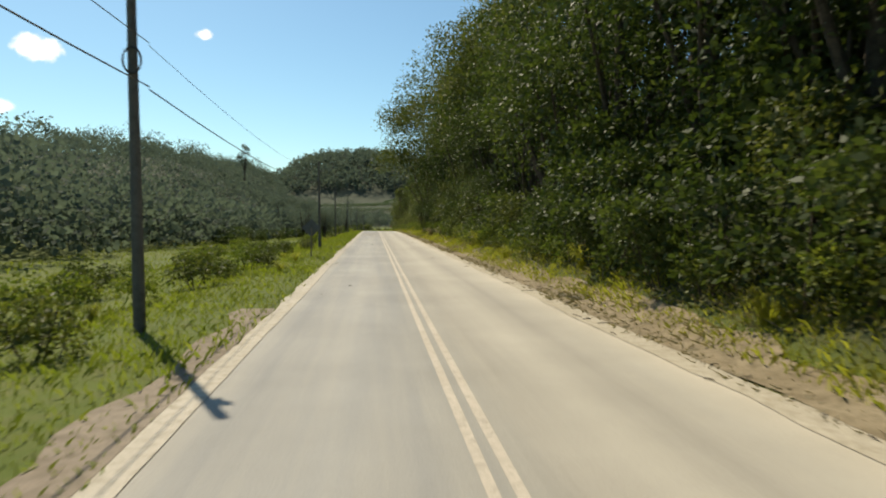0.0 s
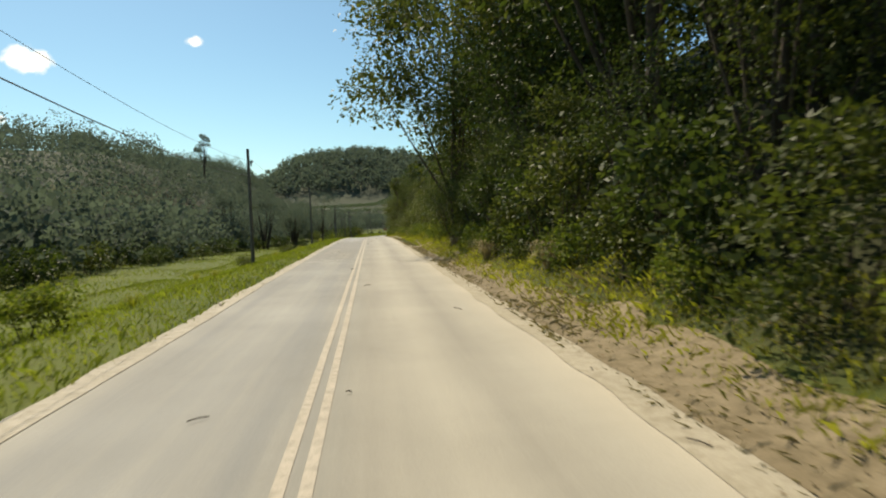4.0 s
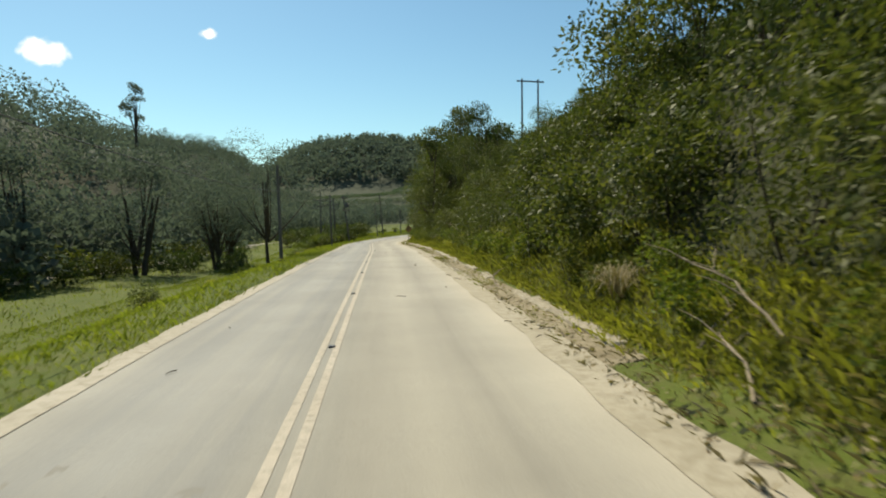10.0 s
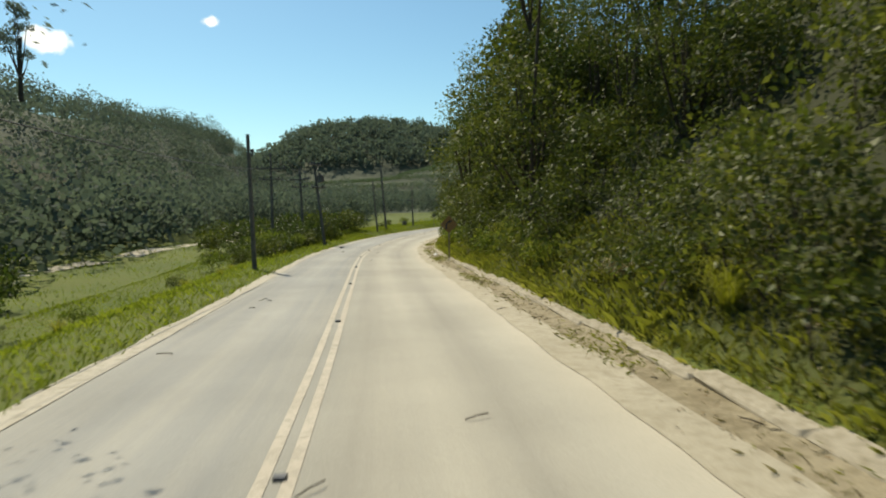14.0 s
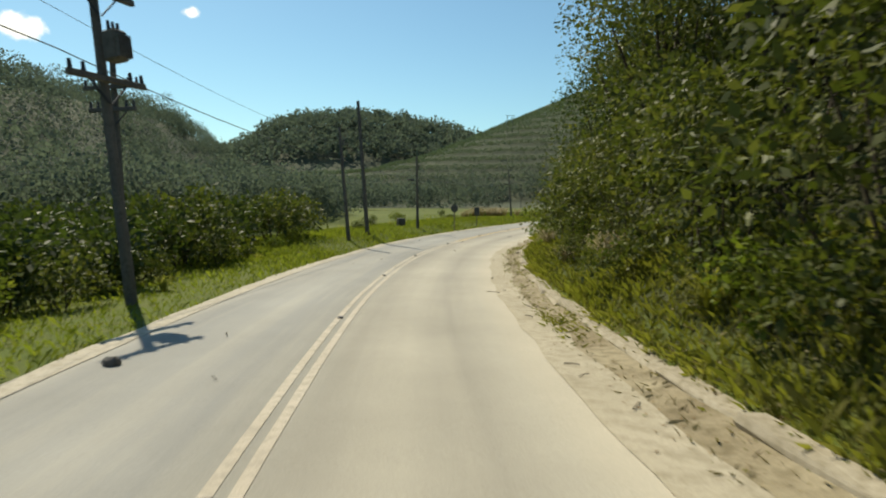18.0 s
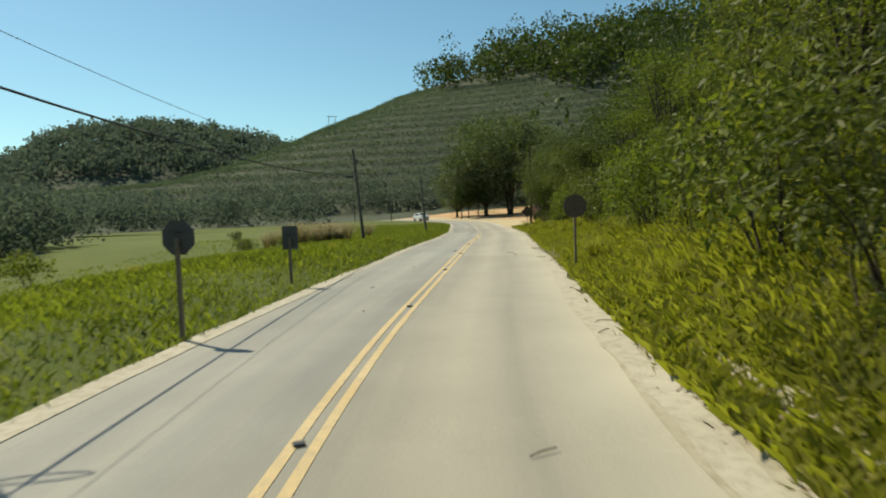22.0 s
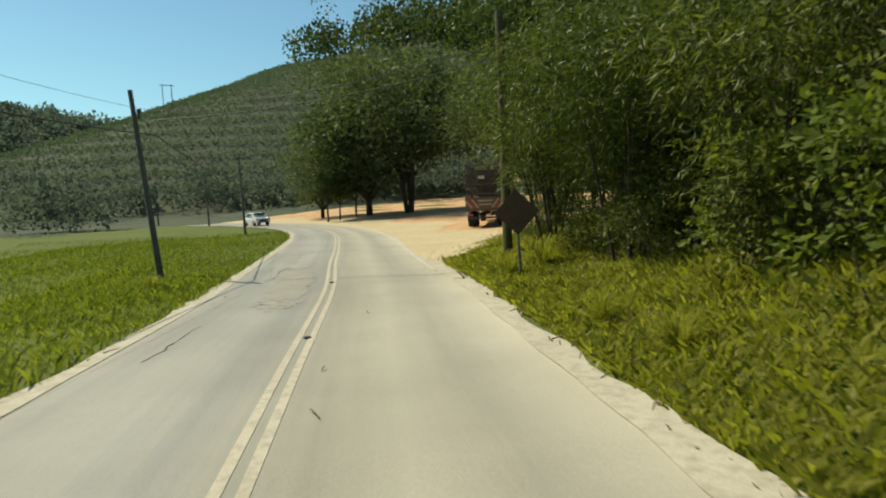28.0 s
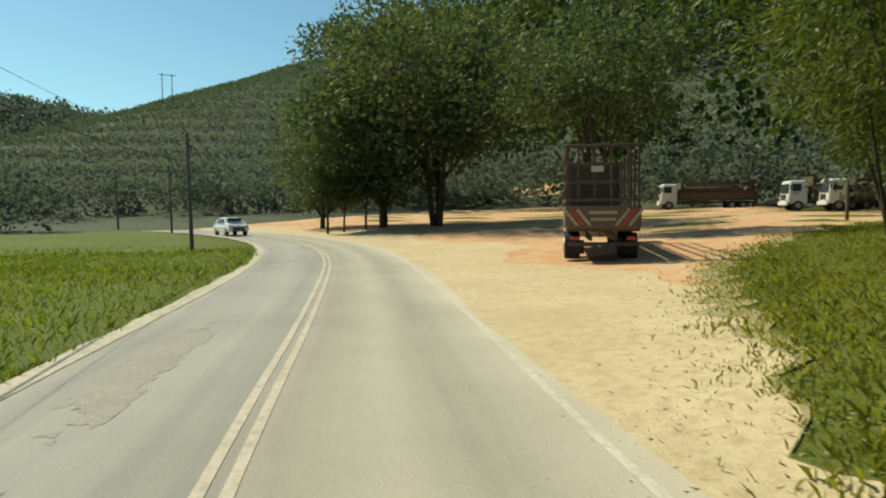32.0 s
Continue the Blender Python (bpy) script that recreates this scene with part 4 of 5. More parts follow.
place(verge_crown, 7.0, 206.5, 200, 1.1, 0.3)
for s, dd, k in ((266, 12, 1.0), (272, 13, 1.1), (279, 12.5, 0.9), (286, 13, 1.15), (292, 11.5, 0.95), (297, 13, 1.2), (302, 11, 1.1), (307, 13.5, 1.2), (312, 13, 1.2), (315, 17, 1.2),
                 (319, 24, 1.3), (325, 30, 1.3), (330, 40, 1.4), (336, 52, 1.4), (311, 20, 1.4), (318, 28, 1.4)):
    x, y = at_road(s, dd)
    # light leaves paint the sunlit trees, dark ones the shaded trees behind
    place(bank_trees[int(r.choice([2, 3, 3])) if s < 295 else int(r.integers(0, 2))], float(x), float(y), r.uniform(0, 360), k * 0.85, 0.5)
bamboo = [group(make_shrub(70 + k, 8.5, 6.0, LEAF_BAMBOO, "clump of bamboo with narrow drooping leaves", 16, 520, 0.26, 0.16, 0.8, "bamboo"), "bamboo clumps beside the verge") for k in range(2)]
for s, dd, k in ((299, 9.0, 1.0), (305, 8.6, 1.0), (310.5, 9.0, 0.95), (315.5, 11.0, 1.0), (320.5, 14.0, 0.9)):
    x, y = at_road(s, dd)
    place(bamboo[int(r.integers(0, 2))], float(x), float(y), r.uniform(0, 360), k, 0.3)
arching = [group(make_tree(75 + k, 9.0, 7.5, LEAF_BAMBOO, "arching bamboo with drooping narrow leaves", 24, 520, 0.24, 0.14, 6, 0.16, 0.9, 1.0, 0.07, 20, (0.12, 0.2)), "bamboo clumps beside the verge") for k in range(2)]
for s, dd, k in ((309, 7.6, 0.9), (313, 7.2, 0.95), (317, 8.2, 1.0), (321, 10.0, 1.05), (326, 13.5, 1.05), (331, 18.5, 1.1), (337, 25, 1.1)):
    x, y = at_road(s, dd)
    place(arching[int(r.integers(0, 2))], float(x), float(y), r.uniform(0, 360), k, 0.3)

for s, dd, k in ((304, 7.6, 0.6), (307, 7.4, 0.6), (309.5, 7.2, 0.6), (311.5, 7.0, 0.55), (313.5, 6.9, 0.5), (315.5, 7.3, 0.55), (317.5, 8.2, 0.55), (319.5, 9.6, 0.6), (322, 11.2, 0.6), (310, 10.0, 0.8), (315, 10.0, 0.8)):
    x, y = at_road(s, dd)
    place(bank_shrubs[2 if s % 2 else 0], float(x), float(y), r.uniform(0, 360), k, 0.3)

# ---- trees of the yard ----
yard_big = tagged(make_tree(81, 18.5, 30.0, LEAF_YARD, "huge shady tree with several stems in the yard", 80, 300, 0.46, 0.2, 4, trunk_r=0.34, flat=0.9, lobe=(0.09, 0.15)), group="trees at the yard's edge")
place(yard_big, 68.6, 355.0, 20, 1.12, 0.2)
yard_mid = tagged(make_tree(82, 14.0, 17.0, LEAF_YARD, "large round-crowned tree at the yard's edge", 34, 320, 0.44, 0.12, 1, trunk_r=0.34, lobe=(0.12, 0.19)), group="trees at the yard's edge")
place(yard_mid, 64.9, 358.5, 0, 1.15, 0.2)
place(yard_mid, 61.8, 366.0, 140, 0.75, 0.2)
yard_side = tagged(make_tree(84, 13.5, 12.5, LEAF_YARD, "leafy tree with several thin stems in the yard", 36, 260, 0.32, 0.36, 5, trunk_r=0.16, lobe=(0.11, 0.18)), group="trees at the yard's edge")
place(yard_side, 66.0, 331.5, 75, 1.05, 0.2)
young = tagged(make_tree(83, 6.5, 4.2, LEAF_DARK, "young tree with a thin trunk beside the road", 9, 300, 0.28, 0.35, 1, trunk_r=0.12), group="trees at the yard's edge")
for x, y, k in ((58.8, 356.8, 1.0), (60.5, 357.3, 0.85), (62.7, 357.6, 1.0)):
    place(young, x, y, r.uniform(0, 360), k, 0.1)

# ---- left side: trees below the road, bushes ----
L_TREES = "trees in the low field beside the road"
left_trees = [group(make_tree(90 + k, 10.0, 9.0, m, "open-crowned tree in the low field", 20, 190, 0.25, 0.16, 3, core=8, lobe=(0.12, 0.2)), L_TREES) for k, m in enumerate((LEAF_HAZE, LEAF_HAZE))]
for x, y, k in ((-14, 178, 1.0), (-19, 172, 1.1), (-15, 186, 0.95), (-24, 165, 1.2), (-26, 190, 1.0)):
    place(left_trees[int(r.integers(0, 2))], x, y, r.uniform(0, 360), k * r.uniform(0.92, 1.08), 0.3)
verge_tree = group(make_tree(97, 11.5, 12.5, LEAF_HAZE, "wide airy tree with bare twigs beside the verge", 36, 300, 0.125, 0.22, 2, core=3, lobe=(0.09, 0.16), trunk_r=0.17), L_TREES)
place(verge_tree, -8.0, 168.8, 30, 0.98, 0.3)
place(verge_tree, -15.0, 180.0, 150, 0.9, 0.3)
tall_lone = tagged(make_tree(95, 15.0, 7.0, LEAF_HAZE, "tall thin tree rising over the wooded hill", 17, 90, 0.42, 0.2, 1, core=2, lobe=(0.1, 0.17)), "", "", L_TREES)
place(tall_lone, -52, 264.5, 0, 1.0, 0.2, z=17.5)
low_bush = [group(make_shrub(100 + k, 2.2, 3.0, m, "low spreading bush in the roadside grass", 8, 110, 0.19, 0.5, 0.2, "bush"), "bushes in the roadside grass") for k, m in enumerate((LEAF_MID, LEAF_LIGHT, LEAF_DARK))]
for s in np.arange(0, 66, 3.2):
    for dd in (-7.0, -11.5):
        x, y = at_road(s + r.uniform(-1.5, 1.5), dd + r.uniform(-1.8, 1.2))
        place(low_bush[int(r.integers(0, 2))], float(x), float(y), r.uniform(0, 360), r.uniform(0.4, 0.75), 0.2)
for y_ in np.arange(84, 200, 3.0):
    place(low_bush[int(r.choice([0, 2, 2]))], float(r.uniform(-24, -19)), y_ + float(r.uniform(-1, 1)), r.uniform(0, 360), r.uniform(0.9, 1.5), 0.3)
for x, y in ((-12, 174), (-15.5, 170), (-16, 176), (-17.5, 179), (-14.5, 187), (-13, 181), (-18, 184), (-16, 191)):
    place(low_bush[2], x, y, r.uniform(0, 360), r.uniform(0.8, 1.2), 0.3)
for s in np.arange(205, 236, 2.6):
    for dd in (-6.8, -9.5):
        x, y = at_road(s + r.uniform(-1, 1), dd + r.uniform(-0.8, 0.8))
        place(low_bush[int(r.integers(0, 3))], float(x), float(y), r.uniform(0, 360), r.uniform(0.6, 1.05) * (1.0 if s < 228 else 0.6), 0.2)
for s in np.arange(217, 240, 2.3):
    for dd in (-8.0, -11.0, -14.0):
        x, y = at_road(s + r.uniform(-1, 1), dd + r.uniform(-0.7, 0.7))
        place(low_bush[int(r.choice([0, 2, 2]))], float(x), float(y), r.uniform(0, 360), r.uniform(1.1, 1.55), 0.2)
for s, dd in ((88, -7), (95, -8.5), (112, -7.5), (121, -6.8), (128, -9), (140, -7.2), (183, -8), (196, -9), (246, -8), (251, -9.5), (259, -11), (284, -15), (288, -17), (292, -14), (300, -22)):
    x, y = at_road(s, dd)
    place(low_bush[int(r.integers(0, 2))], float(x), float(y), r.uniform(0, 360), r.uniform(0.35, 0.6), 0.15)
# pale track through the low field
TRACK = np.array([(-27, 105), (-26, 150), (-24.5, 180), (-23, 200), (-20.6, 222), (-17.5, 238), (-12.5, 250), (-8, 262), (-6, 267)], float)
tk_s, tk_d = to_road(TRACK[:, 0], TRACK[:, 1])
ts = np.arange(tk_s[0], tk_s[-1], 1.5)
td = np.interp(ts, tk_s, tk_d)
TD = td[:, None] + np.array([[-1.2, -0.4, 0.4, 1.2]]) + 0.25 * wob(ts, ts * 0, 0.5)[:, None]
TS = np.broadcast_to(ts[:, None], TD.shape)
tx_, ty_ = at_road(TS.ravel(), TD.ravel())
tagged(mesh_object("track", np.stack([tx_, ty_, height(tx_, ty_, TS.ravel(), TD.ravel()) + 0.03], 1), grid_faces(*TD.shape), SAND, None, True),
       "pale dirt track across the low field", "track", kind="structure")

# ---- wires ----
def wire(a, b, sag, rad, label="black cable sagging between two poles"):
    a, b = np.array(a, float), np.array(b, float)
    t = np.linspace(0, 1, 13)[:, None]
    p = a + (b - a) * t
    p[:, 2] -= (4 * sag * t * (1 - t))[:, 0]
    return tagged(mesh_object("cable", *tube(p, rad, 5), WIRE), label, "cable", "cables between the poles")


def pole_top(k, down):
    x, y, h = POLES[k]
    return (x + 0.2, y, float(height(x, y)[0]) + h - down)


wire((-4.2, -30, 5.0), pole_top(0, 2.9), 0.5, 0.014)
wire((-4.2, -30, 5.8), pole_top(0, 2.1), 0.5, 0.009)
for k in range(len(POLES) - 1):
    if k == 6:
        continue
    for down, sag, rad in ((1.5, 0.55, 0.022 if k > 5 else 0.014), (0.7, 0.6, 0.006)):
        chain = [pole_top(k, down + (1.45 if k == 0 else 0)), pole_top(k + 1, down)]
        if k == 5:
            chain = [pole_top(5, down), (-5.5, 217.9, 4.75 - down), (-0.4, 238.0, 3.75 - down), pole_top(7, down)]
        for a_, b_ in zip(chain[:-1], chain[1:]):
            wire(a_, b_, sag * (0.5 if k == 5 else 1), rad)
wire(pole_top(9, 0.7), (43.4, 303.6, 7.2 + float(fall_to(310))), 0.35, 0.014, "black cable crossing over the road")
wire(pole_top(9, 1.0), (43.4, 303.6, 6.8 + float(fall_to(310))), 0.35, 0.018, "black cable crossing over the road")


def bm_box(*a, **k):
    return box(bmesh.new(), *a, **k)


def bm_cyl(r1, r2, depth, seg=12, m=None):
    bm = bmesh.new()
    bmesh.ops.create_cone(bm, cap_ends=True, segments=seg, radius1=r1, radius2=r2, depth=depth)
    if m is not None:
        bmesh.ops.transform(bm, matrix=m, verts=bm.verts)
    return bm


def ring_mesh(R, r_, n=20, tall=1.0):
    a = np.linspace(0, 2 * np.pi, n + 1)
    return tube(np.stack([R * np.cos(a), 0 * a, R * tall * np.sin(a)], 1), r_, 5)


# coil of cable on the first pole, splice boxes on two others
tops = [o for o in scene.objects if o.name.startswith("utility_pole") and o.parent is None]
c0 = mesh_object("cable_coil", *ring_mesh(0.16, 0.02, 18, 1.5), WIRE, tops[0])
c0.location = (0.03, -0.13, 5.0)
for k in (7, 8):
    o = mesh_object("cable_coil", *ring_mesh(0.12, 0.018, 16, 3.0), WIRE, tops[k])
    o.matrix_basis = pose(0.45, -0.1, POLES[k][2] - 1.75, 0, 75, 0)
    part("splice_box", bm_box(0.5, 0.12, 0.12, (-0.45, -0.1, POLES[k][2] - 1.7), (0, 8, 0), bevel=0.03), DARK, tops[k])

# ---- heavy poles with cross-arms and a transformer ----
def heavy_pole(x, y, h, arms, turn, transformer, label, lean=0.0, pitch=0.0):
    top = empty("power_pole", pose(x, y, float(height(x, y)[0]), pitch, lean, turn), label, "pole", "power poles with cross-arms")
    part("shaft", bm_cyl(0.135, 0.09, h + 0.4, 10, pose(0, 0, h / 2 - 0.2)), POLE_GREY, top)
    for zz, w in arms:
        arm = part("cross_arm", bm_box(w, 0.11, 0.13, (0, -0.14, zz), bevel=0.015), POLE_GREY, top)
        for u in (-0.46, -0.3, 0.3, 0.46):
            part("insulator", bm_cyl(0.05, 0.035, 0.2, 8), DARK, arm, m=pose(u * w, -0.14, zz + 0.16))
        for sg in (-1, 1):
            part("brace", bm_box(0.03, 0.03, 0.7, (sg * 0.28, -0.14, zz - 0.28), (0, sg * 45, 0)), DARK, arm)
    if transformer:
        tr = part("transformer", bm_box(0.4, 0.38, 0.66, (0.1, -0.34, h - 1.6), bevel=0.05), POLE_GREY, top, "grey transformer tank with cooling fins")
        for u in np.linspace(-0.16, 0.16, 6):
            part("fin", bm_box(0.025, 0.1, 0.48, (0.1 + u, -0.57, h - 1.64)), POLE_GREY, tr)
        for u in (-0.13, 0, 0.13):
            part("bushing", bm_cyl(0.04, 0.03, 0.2, 8), DARK, tr, m=pose(0.1 + u, -0.34, h - 1.18))
    return top


heavy_pole(-8.6, 218.5, 8.3, ((7.0, 2.4), (6.1, 2.0)), 12, False, "grey concrete power pole with two cross-arms")
heavy_pole(-4.3, 218.3, 7.2, ((6.8, 2.0), (4.9, 2.1)), 65, True, "grey leaning concrete power pole with a transformer", 0.0, -7.0)
heavy_pole(-6.9, 225.4, 7.3, ((6.2, 1.9), (5.5, 1.6)), -15, False, "grey concrete power pole with two cross-arms beside the verge", -2.0)
heavy_pole(0.9, 241.5, 7.7, (), 0, False, "dark leaning concrete pole beside the bend", -4.0)

# H-frames on the hills
def h_frame(x, y, z, top_z, w, turn, label):
    top = empty("power_pole", pose(x, y, z, 0, 0, turn), label, "pole", "power poles on the hills")
    for u in (-w * 0.3, w * 0.3):
        part("leg", bm_cyl(0.14, 0.11, top_z - z + 0.5, 8, pose(u, 0, (top_z - z) / 2 - 0.25)), DARK, top)
    part("cross_arm", bm_box(w, 0.14, 0.18, (0, -0.14, top_z - z - 0.35)), DARK, top)


h_frame(21.3, 205.5, float(height(21.3, 205.5)[0]), 20.2, 4.0, 12, "dark wooden H-frame power pole on the hilltop")
zz = float(height(68.0, 505.0)[0])
h_frame(68.0, 505.0, zz, zz + 10.0, 4.4, 0, "far H-frame power pole on the plantation hill")

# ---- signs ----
# face colours hold the backlit shade; the plates themselves are much brighter
SIGN_FACE = plain("shaded_sign_face", (0.075, 0.045, 0.02), 0.6, 0, 0.25, 9)
SIGN_OCHRE = plain("shaded_yellow_sign_face", (0.19, 0.11, 0.03), 0.55, 0, 0.2, 9)
SIGN_ROUND = plain("shaded_round_face", (0.10, 0.075, 0.06), 0.6, 0, 0.25, 9)
POST_GREY = plain("weathered_post", (0.17, 0.145, 0.11), 0.6, 0.2, 0.2)


def sign(x, y, shape, size, centre, turn, face, label, lean=0.0, post_label="", zoff=0.0):
    z = float(height(x, y)[0]) + zoff
    top = empty("road_sign", pose(x, y, z, 0, lean, turn), label, "sign", "road signs on the verges")
    part("post", bm_box(0.07, 0.07, centre + 0.3, (0, 0, centre / 2 - 0.15), bevel=0.008), POST_GREY, top, post_label)
    bm = bmesh.new()
    n_side = {"diamond": 4, "round": 28, "octagon": 8, "plate": 4}[shape]
    if shape == "plate":
        box(bm, size, 0.012, size * 1.45, (0, -0.05, centre), bevel=0.004)
    else:
        rad = size * (0.7071 if shape == "diamond" else 0.5)
        rot = {"diamond": 0, "round": 0, "octagon": 22.5}[shape]
        bmesh.ops.create_cone(bm, cap_ends=True, segments=n_side, radius1=rad, radius2=rad, depth=0.012,
                              matrix=pose(0, -0.05, centre, 90, 0, 0) @ pose(0, 0, 0, 0, 0, rot + (0 if shape != "diamond" else 0)))
    plate = part("plate", bm, face, top)
    for dz in (-0.16, 0.16):
        part("clamp", bm_box(0.11, 0.03, 0.035, (0, -0.03, centre + dz * size)), DARK, plate)
    return top


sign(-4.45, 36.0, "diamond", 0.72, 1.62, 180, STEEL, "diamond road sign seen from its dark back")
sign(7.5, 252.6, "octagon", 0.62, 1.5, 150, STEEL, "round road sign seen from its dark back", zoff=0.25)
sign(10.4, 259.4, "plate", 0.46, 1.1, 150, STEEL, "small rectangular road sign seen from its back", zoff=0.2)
sign(19.3, 258.6, "round", 0.74, 2.0, -24, SIGN_ROUND, "round road sign with backlit shade in its face colour")
sign(40.9, 299.6, "diamond", 0.84, 1.75, -32, SIGN_FACE, "diamond warning sign with backlit shade in its face colour", -2.0)
bend_sign = sign(3.95, 194.7, "diamond", 0.62, 1.78, -8, SIGN_OCHRE, "yellow diamond sign, darkened as backlit, with a black bend arrow", post_label="pale thin square post")
bend_plate = [o for o in bend_sign.children if o.name.startswith("plate")][0]
bow = np.array([(-0.13, -0.22), (-0.13, -0.06), (-0.10, 0.04), (-0.03, 0.11), (0.05, 0.145)])
dirs = unit(np.gradient(bow, axis=0))
side = np.stack([-dirs[:, 1], dirs[:, 0]], 1) * 0.042
bm = bmesh.new()
ring_l, ring_r = [bm.verts.new((p[0], -0.0585, 1.78 + p[1])) for p in bow + side], [bm.verts.new((p[0], -0.0585, 1.78 + p[1])) for p in bow - side]
for k in range(len(bow) - 1):
    bm.faces.new((ring_l[k], ring_l[k + 1], ring_r[k + 1], ring_r[k]))
bm.faces.new([bm.verts.new((x, -0.0585, 1.78 + z)) for x, z in ((0.02, 0.235), (0.0, 0.055), (0.185, 0.17))])
bmesh.ops.solidify(bm, geom=bm.faces[:], thickness=0.002)
part("arrow", bm, DARK, bend_plate, "black arrow bending to one side")
# thick wooden post by the bamboo
pz0 = float(height(43.55, 303.55)[0])
wp = empty("utility_pole", pose(43.55, 303.55, pz0, 0, 0, 0), "thick mossy wooden pole beside the bamboo", "pole", "utility poles along the road")
MOSSY = two_scale("mossy_wood", (0.11, 0.095, 0.05), (0.16, 0.14, 0.075), (0.07, 0.075, 0.03), 1.0, 8, 0.95, 0.01, 50)
part("shaft", bm_cyl(0.165, 0.13, 8.4, 12, pose(0, 0, 3.9)), MOSSY, wp)
# small drum-like box in the grass below a pole
part_box = part("cabinet", bm_box(0.55, 0.4, 0.62, (0, 0, 0.3), bevel=0.02), STEEL, None, m=pose(3.4, 251.6, float(height(3.4, 251.6)[0]), 0, 0, 20))
tagged(part_box, "small dark metal box standing in the grass", "box")
# fence post by the yard
fz0 = float(height(86, 328)[0])
fp = part("fence_post", bm_cyl(0.12, 0.1, 2.6, 10, pose(0, 0, 1.2)), MOSSY, None, m=pose(84.5, 327.6, fz0))
tagged(fp, "short wooden fence post at the yard's edge", "post")

# ---- lawn between yard and trees ----
q = np.random.default_rng(44)
ls, ld = q.uniform(310, 352, 145000), 3.9 + 36 * q.uniform(0, 1, 145000) ** 1.5
lx, ly = at_road(ls, ld)
inside = np.interp(lx, EDGE[:, 0], EDGE[:, 1]) - ly
keep = (inside + 0.9 * wob(lx, ly, 1.3, 3.0) > -0.5 + 1.5 * q.uniform(0, 1, len(lx)) ** 2.0 - 0.9 * (q.uniform(0, 1, len(lx)) < 0.06)) & (np.hypot(lx - 44, ly - 306) < 42)
lx, ly = lx[keep], ly[keep]
v, f = blades(lx, ly, height(lx, ly), 0.15 + 0.06 * wob(lx, ly, 0.8), q, 0.024, 0.8)
tagged(mesh_object("grass", v, f, BLADE_OLIVE), "short green grass beside the yard", "grass", kind="stuff")
for n_, tall, wide_, mat, lab in ((22000, 0.028, 0.022, BLADE_DROP, "brown leaf litter along the ragged edge of the grass"), (7000, 0.06, 0.012, BLADE_DRY, "dry straw along the ragged edge of the grass")):
    t_ = q.uniform(0, 8.5, n_)
    ex, ey = np.interp(t_, np.arange(len(EDGE)), EDGE[:, 0]), np.interp(t_, np.arange(len(EDGE)), EDGE[:, 1])
    off = -0.45 + 0.95 * q.normal(size=n_)
    ex, ey = ex - 0.6 * off + 0.3 * q.normal(size=n_), ey + 0.75 * off + 0.3 * q.normal(size=n_)
    keep = wob(ex, ey, 1.9, 5.0) + 0.8 * q.normal(size=n_) > 0.15
    v, f = blades(ex[keep], ey[keep], height(ex[keep], ey[keep]), tall, q, wide_, 2.2)
    tagged(mesh_object("dry_grass", v, f, mat), lab, "grass", kind="stuff")

# ---- broken concrete gutter along the bank ----
gut = empty("gutter", Matrix(), "broken concrete gutter edge at the foot of the bank", "kerb", "", "structure")
def gutter_mesh(k):
    rr = np.random.default_rng(200 + k)
    bm = bmesh.new()
    box(bm, 0.34, 2.05, 0.16, (0, 0, 0), bevel=0.05)
    for vert in bm.verts:
        vert.co += Vector(rr.normal(size=3) * 0.012)
    me = bpy.data.meshes.new("slab")
    bm.to_mesh(me)
    bm.free()
    me.materials.append(CONCRETE)
    return me
gutter_meshes = [gutter_mesh(k) for k in range(4)]
q = np.random.default_rng(45)
for s in np.arange(128, 252, 2.06):
    if q.uniform() < (0.4 if s < 150 else 0.1):
        continue
    x, y = at_road(s, 4.65 + 0.03 * q.normal())
    x2, y2 = at_road(s + 1, 4.65)
    ob = new("slab", gutter_meshes[int(q.integers(0, 4))])
    ob.parent = gut
    ob.matrix_basis = pose(float(x), float(y), float(height(x, y)[0]) - 0.03 + 0.014 * q.normal(), 0.4 * q.normal(), 3 * q.normal(),
                           -math.degrees(math.atan2(float(x2 - x), float(y2 - y))) + 0.8 * q.normal())

# ---- worn patches, cracks and studs on the asphalt ----
PATCH = two_scale("rough_patch", (0.29, 0.272, 0.235), (0.335, 0.315, 0.27), (0.25, 0.235, 0.20), 1.5, 14, 0.85, 0.008, 45)
def patch(s0, s1, d0, d1, seed, mat=PATCH, label="rough broken patch in the asphalt"):
    rr = np.random.default_rng(seed)
    n_, w_ = max(6, int((s1 - s0) / 0.25)), 7
    u = np.linspace(0, 1, n_)
    env = np.sin(np.pi * np.clip(u, 0.02, 0.98)) ** 0.4
    mid = (d0 + d1) / 2 + 0.12 * np.cumsum(rr.normal(size=n_)) * 0.3
    half = (d1 - d0) / 2 * env * (1 + 0.4 * rr.normal(size=n_))
    D = mid[:, None] + half[:, None] * np.linspace(-1, 1, w_)[None]
    S_ = np.broadcast_to((s0 + (s1 - s0) * u)[:, None], D.shape) + 0.05 * rr.normal(size=D.shape)
    x, y = at_road(S_.ravel(), D.ravel())
    z = height(x, y, S_.ravel(), D.ravel()) + 0.0245 + 0.004 * rr.uniform(size=D.size)
    return tagged(mesh_object("asphalt_patch", np.stack([x, y, z], 1), grid_faces(*D.shape), mat), label, "patch", kind="structure")


NEWER = two_scale("newer_asphalt", (0.225, 0.214, 0.187), (0.258, 0.244, 0.21), (0.285, 0.267, 0.227), 0.7, 7, 0.75, 0.006, 55)


